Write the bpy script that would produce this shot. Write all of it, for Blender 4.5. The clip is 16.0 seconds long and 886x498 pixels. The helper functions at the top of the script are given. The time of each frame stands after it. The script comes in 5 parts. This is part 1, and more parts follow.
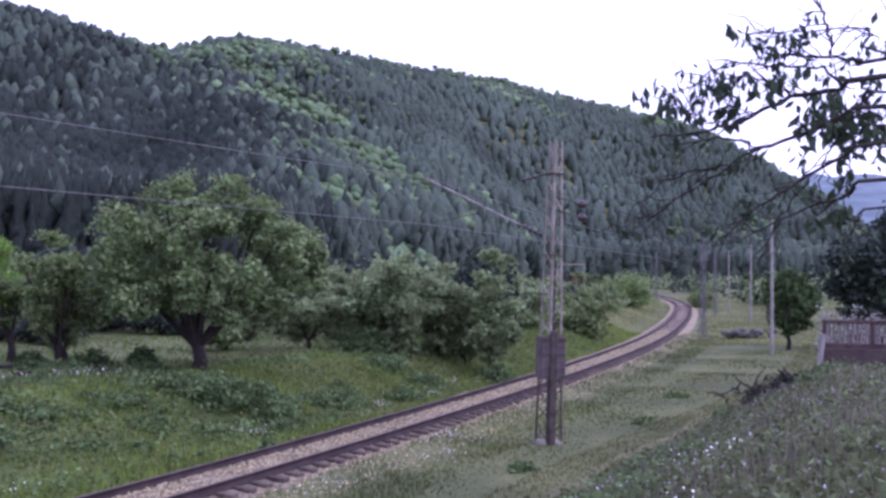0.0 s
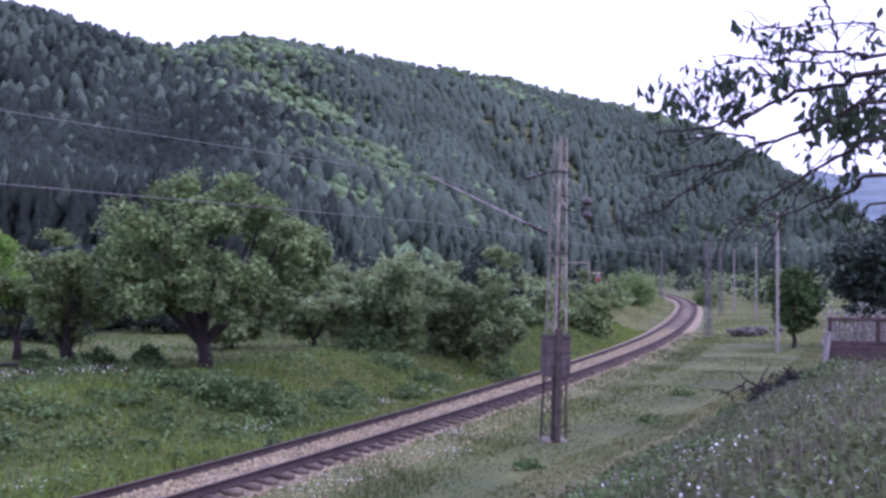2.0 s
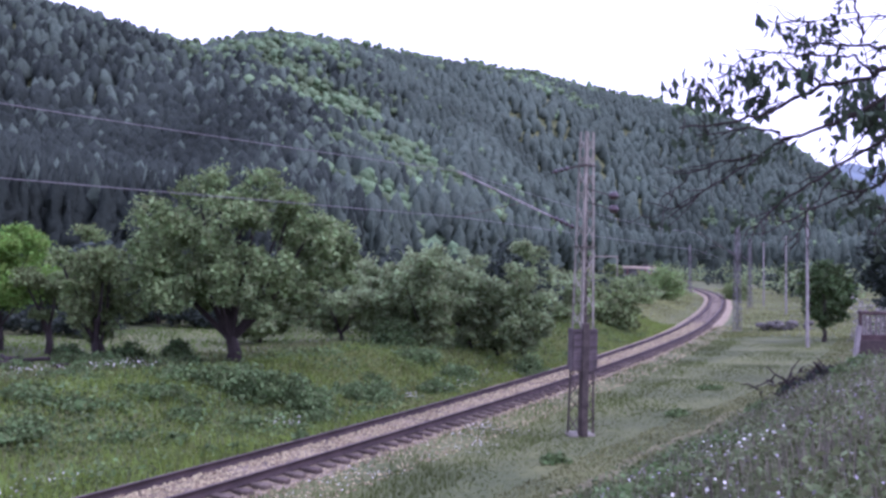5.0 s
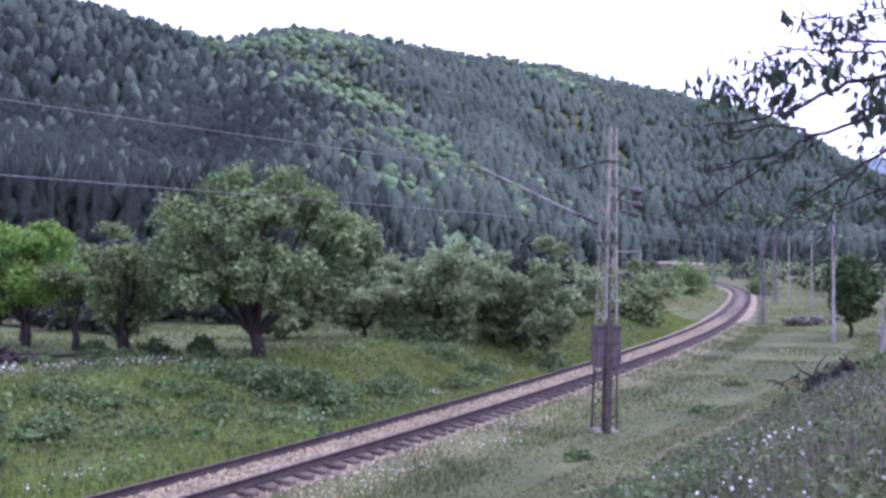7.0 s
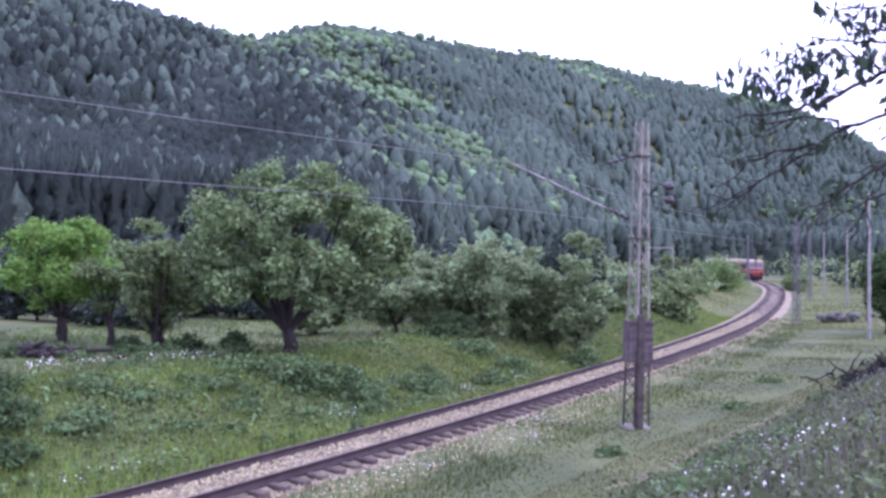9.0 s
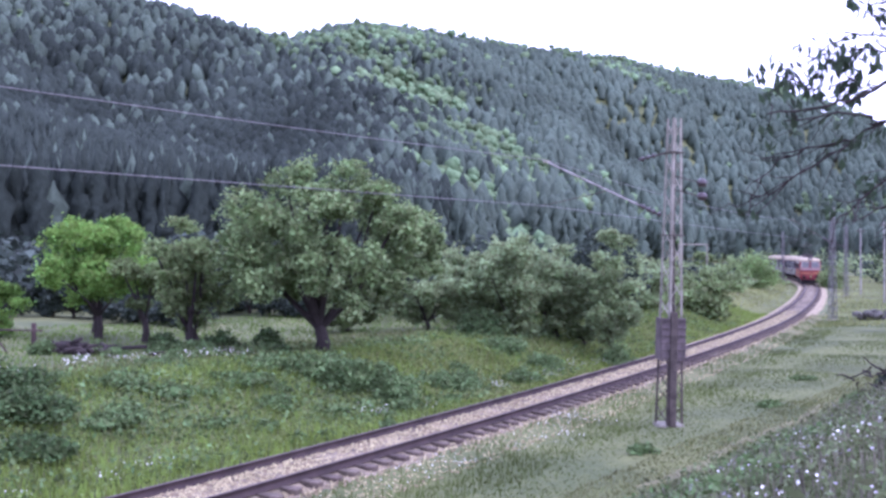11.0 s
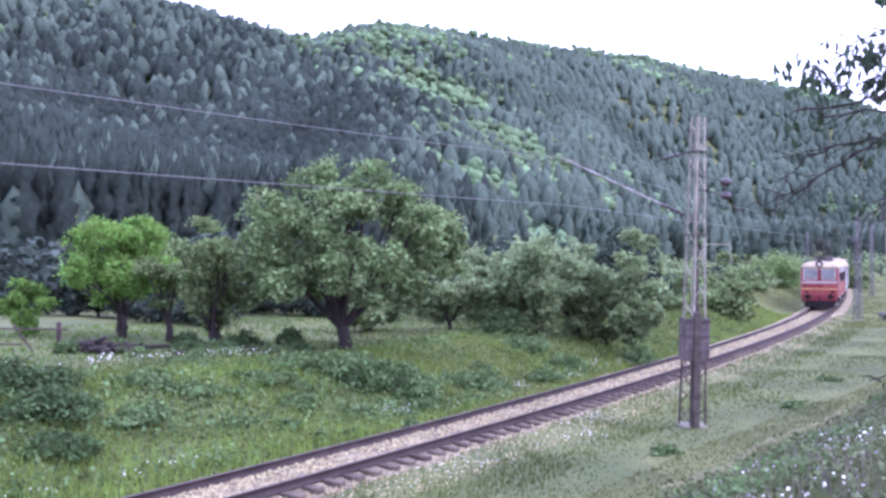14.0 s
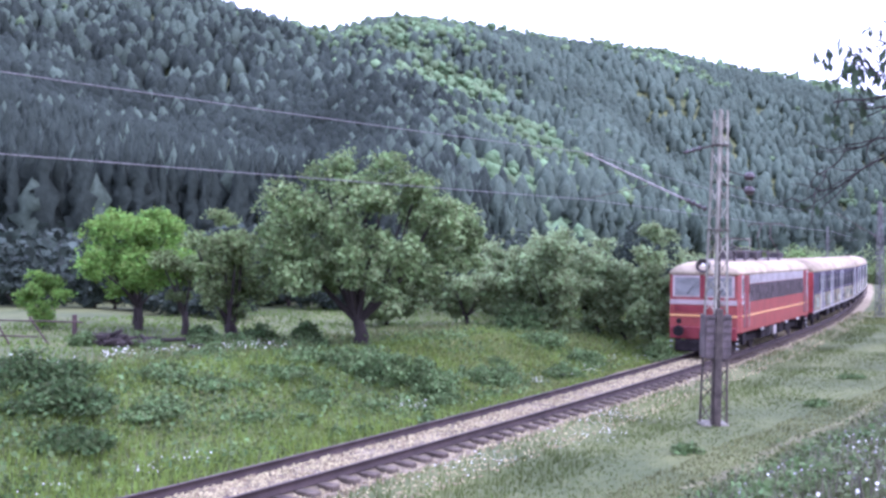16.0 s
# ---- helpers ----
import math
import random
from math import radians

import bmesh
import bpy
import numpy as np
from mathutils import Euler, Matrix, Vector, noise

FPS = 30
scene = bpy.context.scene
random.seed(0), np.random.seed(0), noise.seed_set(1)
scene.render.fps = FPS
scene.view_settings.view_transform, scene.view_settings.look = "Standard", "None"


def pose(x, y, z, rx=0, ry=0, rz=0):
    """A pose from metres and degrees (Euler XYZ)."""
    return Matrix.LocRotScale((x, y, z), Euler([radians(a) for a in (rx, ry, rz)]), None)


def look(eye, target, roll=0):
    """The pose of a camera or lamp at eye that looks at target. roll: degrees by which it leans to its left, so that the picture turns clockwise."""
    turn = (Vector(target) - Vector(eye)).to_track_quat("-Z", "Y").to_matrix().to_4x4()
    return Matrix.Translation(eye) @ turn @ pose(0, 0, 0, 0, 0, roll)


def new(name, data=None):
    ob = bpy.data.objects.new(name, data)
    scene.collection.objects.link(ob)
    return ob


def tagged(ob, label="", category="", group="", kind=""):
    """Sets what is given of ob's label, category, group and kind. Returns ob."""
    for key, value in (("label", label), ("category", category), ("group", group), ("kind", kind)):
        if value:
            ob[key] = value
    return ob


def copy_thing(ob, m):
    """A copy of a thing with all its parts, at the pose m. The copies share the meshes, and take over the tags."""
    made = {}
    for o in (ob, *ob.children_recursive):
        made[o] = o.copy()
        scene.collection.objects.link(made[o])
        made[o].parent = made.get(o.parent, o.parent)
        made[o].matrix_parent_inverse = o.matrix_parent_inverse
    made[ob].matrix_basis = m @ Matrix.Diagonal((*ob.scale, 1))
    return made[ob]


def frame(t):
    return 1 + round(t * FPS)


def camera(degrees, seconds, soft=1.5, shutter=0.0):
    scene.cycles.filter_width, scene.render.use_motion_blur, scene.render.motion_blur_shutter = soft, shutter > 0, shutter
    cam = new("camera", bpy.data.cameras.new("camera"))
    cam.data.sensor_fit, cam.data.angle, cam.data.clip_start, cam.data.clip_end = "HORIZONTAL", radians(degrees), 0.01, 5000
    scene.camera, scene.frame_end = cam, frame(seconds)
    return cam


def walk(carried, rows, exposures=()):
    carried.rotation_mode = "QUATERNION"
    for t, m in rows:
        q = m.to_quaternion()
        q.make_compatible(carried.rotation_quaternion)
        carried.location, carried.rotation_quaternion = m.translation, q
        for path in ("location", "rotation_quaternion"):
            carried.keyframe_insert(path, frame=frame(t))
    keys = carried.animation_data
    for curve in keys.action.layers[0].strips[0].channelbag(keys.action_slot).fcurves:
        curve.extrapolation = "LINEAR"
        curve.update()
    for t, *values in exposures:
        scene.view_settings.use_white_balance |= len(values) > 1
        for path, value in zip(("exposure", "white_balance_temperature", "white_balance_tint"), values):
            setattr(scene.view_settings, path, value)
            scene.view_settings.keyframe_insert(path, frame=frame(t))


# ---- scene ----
# camera: seconds, place, then turn to the left, tilt up and lean in degrees
cam = camera(47.07, 16.0, soft=2.9)
PATH = [
    (0.0, 0.00, 0.00, 4.30, 0.00, 1.50, 0.50),
    (0.5, 0.00, -0.00, 4.30, 0.07, 1.46, 0.48),
    (1.0, 0.01, 0.01, 4.29, 0.15, 1.45, 0.47),
    (1.5, 0.00, -0.00, 4.29, 0.19, 1.43, 0.45),
    (2.0, -0.00, -0.00, 4.28, 0.27, 1.42, 0.42),
    (2.5, 0.00, -0.03, 4.28, 0.35, 1.41, 0.41),
    (3.0, 0.01, -0.03, 4.28, 0.63, 1.35, 0.37),
    (3.5, 0.02, -0.01, 4.30, 0.93, 1.25, 0.30),
    (4.0, 0.02, -0.04, 4.29, 1.23, 1.20, 0.31),
    (6.5, 0.03, -0.05, 4.31, 2.73, 0.86, 0.18),
    (7.0, 0.02, -0.05, 4.32, 3.09, 0.81, 0.16),
    (7.5, 0.02, -0.06, 4.30, 3.49, 0.77, 0.15),
    (8.0, 0.03, -0.05, 4.31, 3.93, 0.73, 0.16),
    (8.5, 0.02, -0.08, 4.29, 4.33, 0.71, 0.16),
    (9.0, 0.03, -0.08, 4.29, 4.85, 0.62, 0.12),
    (11.5, 0.05, -0.10, 4.30, 6.95, 0.44, 0.01),
    (12.0, 0.05, -0.11, 4.30, 7.19, 0.44, 0.02),
    (12.5, 0.05, -0.11, 4.30, 7.38, 0.43, 0.01),
    (13.0, 0.03, -0.07, 4.29, 7.52, 0.44, 0.04),
    (13.5, 0.03, -0.07, 4.29, 7.70, 0.45, 0.03),
    (14.0, 0.04, -0.06, 4.29, 7.88, 0.45, 0.03),
    (14.5, 0.02, -0.02, 4.29, 8.04, 0.44, 0.01),
    (15.0, 0.01, 0.07, 4.31, 8.34, 0.25, -0.02),
    (15.5, -0.00, 0.20, 4.32, 8.62, 0.11, -0.02),
    (16.0, -0.03, 0.28, 4.32, 8.83, 0.06, 0.30),
]
walk(cam, [(r[0], Matrix.Translation(r[1:4]) @ pose(0, 0, 0, 90 + r[5], 0, r[4]) @ pose(0, 0, 0, 0, 0, r[6])) for r in PATH],
     [(0.0, 0.05, 5160, 54), (4.0, 0.20, 5140, 53), (9.0, 0.64, 5060, 50), (13.0, 0.98, 5020, 46), (16.0, 1.06, 5030, 43)])

# ---- light: bright hazy sky, soft high sun ----
world = bpy.data.worlds.new("sky")
scene.world = world
world.use_nodes = True
wn, wl = world.node_tree.nodes, world.node_tree.links
sky = wn.new("ShaderNodeTexSky")
sky.sky_type, sky.sun_disc = "NISHITA", False
SUN_EL, SUN_AZ = radians(46), radians(108)
sky.sun_elevation, sky.sun_rotation = SUN_EL, SUN_AZ
sky.dust_density = 4.0
haze = wn.new("ShaderNodeMix")
haze.data_type = "RGBA"
haze.inputs["Factor"].default_value = 0.8
haze.inputs["B"].default_value = (9.0, 9.2, 9.6, 1)
wl.new(sky.outputs["Color"], haze.inputs["A"])
wl.new(haze.outputs["Result"], wn["Background"].inputs["Color"])
wn["Background"].inputs["Strength"].default_value = 0.17
sun = new("sun", bpy.data.lights.new("sun", "SUN"))
sun.data.energy, sun.data.angle, sun.data.color = 1.2, radians(14), (1.0, 0.96, 0.88)
sun.matrix_world = look((0, 0, 60), (-math.sin(SUN_AZ) * math.cos(SUN_EL), -math.cos(SUN_AZ) * math.cos(SUN_EL), 60 - math.sin(SUN_EL)))


# ---- materials ----
def material(name, base, rough=0.8, metal=0.0, vary=0.25, scale=6.0, fine=60.0, bump=0.3, island=0.0, translucent=0.0,
             second=None, obj_random=0.0, spec=0.3, depth=0.02):
    """Procedural surface: two scales of noise, optional variation by island or by object, optional leaf translucency."""
    m = bpy.data.materials.new(name)
    m.use_nodes = True
    n, l = m.node_tree.nodes, m.node_tree.links
    b = n["Principled BSDF"]
    b.inputs["Roughness"].default_value, b.inputs["Metallic"].default_value = rough, metal
    b.inputs["Specular IOR Level"].default_value = spec
    geo = n.new("ShaderNodeNewGeometry")
    tex = n.new("ShaderNodeTexCoord")
    big, small = n.new("ShaderNodeTexNoise"), n.new("ShaderNodeTexNoise")
    big.inputs["Scale"].default_value, small.inputs["Scale"].default_value = scale, fine
    big.inputs["Detail"].default_value, small.inputs["Detail"].default_value = 4, 3
    for t in (big, small):
        l.new(tex.outputs["Object"], t.inputs["Vector"])
    mix = n.new("ShaderNodeMix")
    mix.data_type = "RGBA"
    dark = [c * (1 - vary) for c in base]
    light = second or [min(1, c * (1 + vary)) for c in base]
    mix.inputs["A"].default_value, mix.inputs["B"].default_value = (*dark, 1), (*light, 1)
    ramp = n.new("ShaderNodeMapRange")
    ramp.inputs["From Min"].default_value, ramp.inputs["From Max"].default_value = 0.35, 0.65
    add = n.new("ShaderNodeMath")
    add.operation = "MULTIPLY_ADD"
    l.new(small.outputs["Fac"], add.inputs[0])
    add.inputs[1].default_value = 0.5
    l.new(big.outputs["Fac"], add.inputs[2])
    sub = n.new("ShaderNodeMath")
    sub.operation = "SUBTRACT"
    l.new(add.outputs[0], sub.inputs[0])
    sub.inputs[1].default_value = 0.25
    l.new(sub.outputs[0], ramp.inputs["Value"])
    l.new(ramp.outputs["Result"], mix.inputs["Factor"])
    col = mix.outputs["Result"]
    for amount, source in ((island, "island"), (obj_random, "object")):
        if amount:
            hsv = n.new("ShaderNodeHueSaturation")
            rnd = geo.outputs["Random Per Island"] if source == "island" else n.new("ShaderNodeObjectInfo").outputs["Random"]
            mr = n.new("ShaderNodeMapRange")
            mr.inputs["To Min"].default_value, mr.inputs["To Max"].default_value = 1 - amount, 1 + amount
            l.new(rnd, mr.inputs["Value"])
            l.new(mr.outputs["Result"], hsv.inputs["Value"])
            hr = n.new("ShaderNodeMapRange")
            hr.inputs["To Min"].default_value, hr.inputs["To Max"].default_value = 0.5 - 0.05 * amount, 0.5 + 0.05 * amount
            l.new(rnd, hr.inputs["Value"])
            l.new(hr.outputs["Result"], hsv.inputs["Hue"])
            l.new(col, hsv.inputs["Color"])
            col = hsv.outputs["Color"]
    l.new(col, b.inputs["Base Color"])
    if bump:
        bp = n.new("ShaderNodeBump")
        bp.inputs["Strength"].default_value, bp.inputs["Distance"].default_value = bump, depth
        l.new(small.outputs["Fac"], bp.inputs["Height"])
        l.new(bp.outputs["Normal"], b.inputs["Normal"])
    if translucent:
        tr, mx = n.new("ShaderNodeBsdfTranslucent"), n.new("ShaderNodeMixShader")
        l.new(col, tr.inputs["Color"])
        mx.inputs[0].default_value = translucent
        l.new(b.outputs[0], mx.inputs[1])
        l.new(tr.outputs[0], mx.inputs[2])
        l.new(mx.outputs[0], n["Material Output"].inputs["Surface"])
    return m


def leaf_material(name, base, island=0.45, translucent=0.35, vary=0.25, scale=0.8):
    return material(name, base, rough=0.6, vary=vary, scale=scale, fine=9, bump=0, island=island, translucent=translucent, spec=0.12)


def wood_material(name, base, island=0.3):
    """Far tree crowns: ragged foliage relief on the crown's surface."""
    return material(name, base, rough=0.95, vary=0.27, scale=0.015, fine=1.3, bump=0.45, island=island, spec=0.05, depth=0.6)


M = {
    "grass": leaf_material("grass", (0.110, 0.142, 0.044), 0.2, 0.25, scale=0.25),
    "tall_grass": leaf_material("tall_grass", (0.195, 0.27, 0.056), 0.3, 0.35, scale=0.3),
    "dry_grass": leaf_material("dry_grass", (0.168, 0.18, 0.076), 0.4, 0.3),
    "bramble": leaf_material("bramble", (0.125, 0.185, 0.070), 0.45, 0.25),
    "weed": leaf_material("weed", (0.138, 0.168, 0.076), 0.5),
    "petal_white": material("petal_white", (0.75, 0.75, 0.68), vary=0.05, bump=0),
    "pale_bloom": leaf_material("pale_bloom", (0.36, 0.35, 0.30), 0.4, 0.3),
    "conifer_dark": leaf_material("conifer_dark", (0.045, 0.062, 0.045), 0.4, 0.15),
    "petal_purple": material("petal_purple", (0.32, 0.30, 0.33), vary=0.25, bump=0, island=0.4),
    "walnut_leaf": leaf_material("walnut_leaf", (0.182, 0.247, 0.098), 0.45, 0.28),
    "bright_leaf": leaf_material("bright_leaf", (0.18, 0.30, 0.062), 0.4, 0.45),
    "olive_leaf": leaf_material("olive_leaf", (0.185, 0.24, 0.095), 0.5, 0.45),
    "shrub_leaf": leaf_material("shrub_leaf", (0.245, 0.31, 0.145), 0.5, 0.55),
    "bush_leaf": leaf_material("bush_leaf", (0.22, 0.31, 0.11), 0.45, 0.45),
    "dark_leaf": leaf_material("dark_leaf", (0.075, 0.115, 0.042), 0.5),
    "near_leaf": leaf_material("near_leaf", (0.055, 0.08, 0.045), 0.4, 0.2),
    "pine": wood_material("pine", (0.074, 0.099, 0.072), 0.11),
    # darker pine colour that holds the shade of the lower left slope
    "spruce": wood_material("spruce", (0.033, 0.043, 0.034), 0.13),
    "lawn": leaf_material("lawn", (0.128, 0.192, 0.046), 0.2, 0.4, scale=0.2),
    "pale_grass": leaf_material("pale_grass", (0.25, 0.27, 0.105), 0.3, 0.3, scale=0.1),
    "stalk": leaf_material("stalk", (0.20, 0.19, 0.14), 0.3, 0.2),
    "broadleaf": wood_material("broadleaf", (0.122, 0.178, 0.088), 0.28),
    # far woods: the haze of distance is mixed into this bluish colour
    "hazed_far_wood": material("hazed_far_wood", (0.12, 0.165, 0.185), vary=0.2, scale=0.02, fine=0.3, bump=0),
    "bark": material("bark", (0.035, 0.028, 0.025), 0.95, scale=3, fine=25, bump=0.8),
    "ballast": material("ballast", (0.18, 0.148, 0.098), 0.95, vary=0.45, scale=3, fine=22, bump=1.0),
    "stone": material("stone", (0.32, 0.27, 0.155), 0.9, vary=0.2, scale=8, fine=40, island=0.45),
    "sleeper": material("sleeper", (0.10, 0.078, 0.06), 0.9, vary=0.35, scale=4, fine=40, bump=0.6, obj_random=0.3),
    "rail": material("rail", (0.042, 0.029, 0.027), 0.85, 0.0, vary=0.3, scale=2, fine=30),
    "rail_head": material("rail_head", (0.13, 0.105, 0.095), 0.6, 0.4, vary=0.15, scale=1, fine=20, bump=0.05),
    "mast_paint": material("mast_paint", (0.27, 0.258, 0.195), 0.75, 0.1, vary=0.35, scale=2.5, fine=30, second=(0.34, 0.32, 0.26)),
    "roof_gear": material("roof_gear", (0.055, 0.048, 0.045), 0.8, 0.2, vary=0.4, scale=3, fine=30),
    "mast_grey": material("mast_grey", (0.17, 0.165, 0.16), 0.7, 0.3, vary=0.35, scale=2.5, fine=30),
    "mast_rust": material("mast_rust", (0.075, 0.061, 0.052), 0.8, 0.2, vary=0.4, scale=3, fine=30),
    "board": material("board", (0.10, 0.08, 0.078), 0.8, vary=0.35, scale=3, fine=20),
    "concrete": material("concrete", (0.20, 0.188, 0.15), 0.95, vary=0.25, scale=3, fine=40, bump=0.5),
    "insulator": material("insulator", (0.05, 0.035, 0.035), 0.3, vary=0.2, bump=0, spec=0.5),
    "wire": material("wire", (0.16, 0.155, 0.15), 0.5, 0.6, vary=0.2, bump=0),
    "pole_wood": material("pole_wood", (0.28, 0.26, 0.24), 0.9, vary=0.25, scale=3, fine=30),
    "fence_wood": material("fence_wood", (0.065, 0.043, 0.04), 0.85, vary=0.35, scale=3, fine=30),
    "pale_wood": material("pale_wood", (0.23, 0.20, 0.18), 0.9, vary=0.3, scale=3, fine=30, obj_random=0.25),
    "loco_red": material("loco_red", (0.225, 0.040, 0.034), 0.45, vary=0.18, scale=1.5, fine=14, bump=0.05, spec=0.5),
    "loco_dark_red": material("loco_dark_red", (0.16, 0.025, 0.03), 0.5, vary=0.2, scale=1.5, fine=14, bump=0.05),
    "loco_cream": material("loco_cream", (0.36, 0.30, 0.29), 0.5, vary=0.15, scale=2, fine=14, bump=0.05),
    "loco_yellow": material("loco_yellow", (0.62, 0.35, 0.13), 0.5, vary=0.1, bump=0),
    "roof_grey": material("roof_grey", (0.36, 0.30, 0.21), 0.9, vary=0.25, scale=1.2, fine=9, spec=0.1),
    "grille": material("grille", (0.085, 0.07, 0.07), 0.9, 0.0, spec=0.05, vary=0.3, scale=3, fine=40),
    "louvre": material("louvre", (0.30, 0.27, 0.26), 0.6, 0.3, vary=0.2, scale=3, fine=40),
    # near-black, with the deep shade under the train put into it
    "underframe": material("underframe", (0.022, 0.018, 0.019), 0.9, 0.0, spec=0.1, vary=0.4, scale=3, fine=20),
    "coach_grey": material("coach_grey", (0.085, 0.075, 0.095), 0.95, vary=0.4, scale=1.2, fine=6, bump=0.05, spec=0.0),
    "coach_cream": material("coach_cream", (0.185, 0.17, 0.125), 0.95, vary=0.5, scale=1.3, fine=5, bump=0.05, spec=0.0),
    "coach_red": material("coach_red", (0.34, 0.05, 0.05), 0.5, vary=0.2, scale=1.5, fine=14, bump=0.05),
    "white_paint": material("white_paint", (0.6, 0.59, 0.58), 0.5, vary=0.1, bump=0),
    # glass with the sky's reflection painted in as a pale base colour
    "windscreen": material("windscreen", (0.20, 0.20, 0.20), 0.15, vary=0.2, scale=1.5, fine=3, bump=0, spec=1.0),
    "coach_glass": material("coach_glass", (0.02, 0.02, 0.026), 0.3, vary=0.1, bump=0, spec=0.03),
    "graffiti": material("graffiti", (0.16, 0.30, 0.20), 0.95, vary=0.6, scale=1.5, fine=5, bump=0, second=(0.30, 0.31, 0.25)),
    "graffiti_dark": material("graffiti_dark", (0.05, 0.06, 0.09), 0.9, vary=0.6, scale=1.5, fine=5, bump=0, second=(0.10, 0.15, 0.09)),
    "dirt": material("dirt", (0.14, 0.138, 0.066), 0.95, vary=0.3, scale=1.5, fine=12, bump=0.6),
    "pale_ballast": material("pale_ballast", (0.25, 0.205, 0.125), 0.95, vary=0.25, scale=1.5, fine=14, bump=0.8),
    "rubble": material("rubble", (0.10, 0.095, 0.082), 0.95, vary=0.3, scale=2, fine=14, bump=0.6, obj_random=0.3),
    "wall_render": material("wall_render", (0.065, 0.05, 0.044), 0.95, vary=0.25, scale=1.5, fine=20, bump=0.4),
    "herb": leaf_material("herb", (0.155, 0.205, 0.065), 0.4),
}
# headlamps: lit
lamp = bpy.data.materials.new("headlamp_glow")
lamp.use_nodes = True
lamp.node_tree.nodes["Principled BSDF"].inputs["Base Color"].default_value = (0.12, 0.12, 0.13, 1)
lamp.node_tree.nodes["Principled BSDF"].inputs["Emission Color"].default_value = (1, 0.97, 0.9, 1)
lamp.node_tree.nodes["Principled BSDF"].inputs["Emission Strength"].default_value = 0.7
M["headlamp"] = lamp


# ---- mesh helpers ----
def obj(name, bm, mat, parent=None, label="", smooth=False):
    me = bpy.data.meshes.new(name)
    bm.normal_update()
    bm.to_mesh(me)
    bm.free()
    me.materials.append(M[mat])
    if smooth:
        me.shade_smooth()
    o = new(name, me)
    if parent:
        o.parent = parent
    if label:
        o["label"] = label
    return o


def part(name, bm, mat, parent, label="", smooth=False):
    return obj(name, bm, mat, parent, label, smooth)


def thing(name, m, label, category, group="", kind=""):
    e = new(name)
    e.empty_display_size = 0.3
    e.matrix_world = m
    return tagged(e, label, category, group, kind)


def soup(name, verts, faces, mat, parent=None, label="", category="", kind="stuff"):
    """One mesh from arrays: many small loose pieces."""
    me = bpy.data.meshes.new(name)
    verts, faces = np.asarray(verts, np.float32), np.asarray(faces, np.int32)
    k = faces.shape[1]
    me.vertices.add(len(verts))
    me.vertices.foreach_set("co", verts.ravel())
    me.loops.add(faces.size)
    me.loops.foreach_set("vertex_index", faces.ravel())
    me.polygons.add(len(faces))
    me.polygons.foreach_set("loop_start", np.arange(0, faces.size, k, dtype=np.int32))
    me.polygons.foreach_set("loop_total", np.full(len(faces), k, np.int32))
    me.update()
    me.validate()
    me.materials.append(M[mat])
    o = new(name, me)
    o.parent = parent
    return tagged(o, label, category, "", kind)


def box(bm, c, s, m=None, bevel=0.0):
    r = bmesh.ops.create_cube(bm, size=1, matrix=(m or Matrix()) @ Matrix.Translation(c) @ Matrix.Diagonal((*s, 1)))
    if bevel:
        edges = list({e for v in r["verts"] for e in v.link_edges})
        bmesh.ops.bevel(bm, geom=edges, offset=bevel, segments=1, affect="EDGES")
    return bm


def tube(bm, pts, radii, n=8, caps=True):
    rings = []
    pts = [Vector(p) for p in pts]
    for i, p in enumerate(pts):
        d = (pts[min(i + 1, len(pts) - 1)] - pts[max(i - 1, 0)]).normalized()
        a = d.orthogonal().normalized() if abs(d.z) > 0.95 else d.cross(Vector((0, 0, 1))).normalized()
        b = d.cross(a)
        rings.append([bm.verts.new(p + radii[i] * (math.cos(2 * math.pi * k / n) * a + math.sin(2 * math.pi * k / n) * b)) for k in range(n)])
    for r0, r1 in zip(rings, rings[1:]):
        for k in range(n):
            bm.faces.new((r0[k], r0[(k + 1) % n], r1[(k + 1) % n], r1[k]))
    if caps:
        bm.faces.new(list(reversed(rings[0])))
        bm.faces.new(rings[-1])
    return bm


def bar(bm, a, b, w, d=None):
    """A square bar from a to b."""
    a, b = Vector(a), Vector(b)
    q = (b - a).to_track_quat("Z", "Y").to_matrix().to_4x4()
    return box(bm, (0, 0, (b - a).length / 2), (w, d or w, (b - a).length), Matrix.Translation(a) @ q)


def loft(bm, sections):
    """Skin between closed outlines of equal count, capped."""
    rings = [[bm.verts.new(p) for p in s] for s in sections]
    k = len(rings[0])
    for r0, r1 in zip(rings, rings[1:]):
        for i in range(k):
            bm.faces.new((r0[i], r0[(i + 1) % k], r1[(i + 1) % k], r1[i]))
    bm.faces.new(list(reversed(rings[0])))
    bm.faces.new(rings[-1])
    bmesh.ops.recalc_face_normals(bm, faces=bm.faces)
    return bm


# ---- the line of the track: heading by arc length, integrated ----
TURN_S = [-200, -60, 0, 17, 50, 70, 88, 130, 170, 200, 240, 520]
TURN_H = [40, 28, 25.2, 23, 19.5, 16.4, 15.2, 13.5, 8, 4, 2, 0]
STEP = 0.5
LINE_S = np.arange(-120, 500, STEP)
_h = np.radians(np.interp(LINE_S, TURN_S, TURN_H))
_x, _y = np.cumsum(np.sin(_h)) * STEP, np.cumsum(np.cos(_h)) * STEP
_i0 = int(np.argmin(abs(LINE_S)))
LINE_X, LINE_Y = _x - _x[_i0] - 7.05, _y - _y[_i0] + 17.6
LINE_Z = np.interp(LINE_S, [-120, 110, 190, 500], [0, 0, 0.6, 2.4])


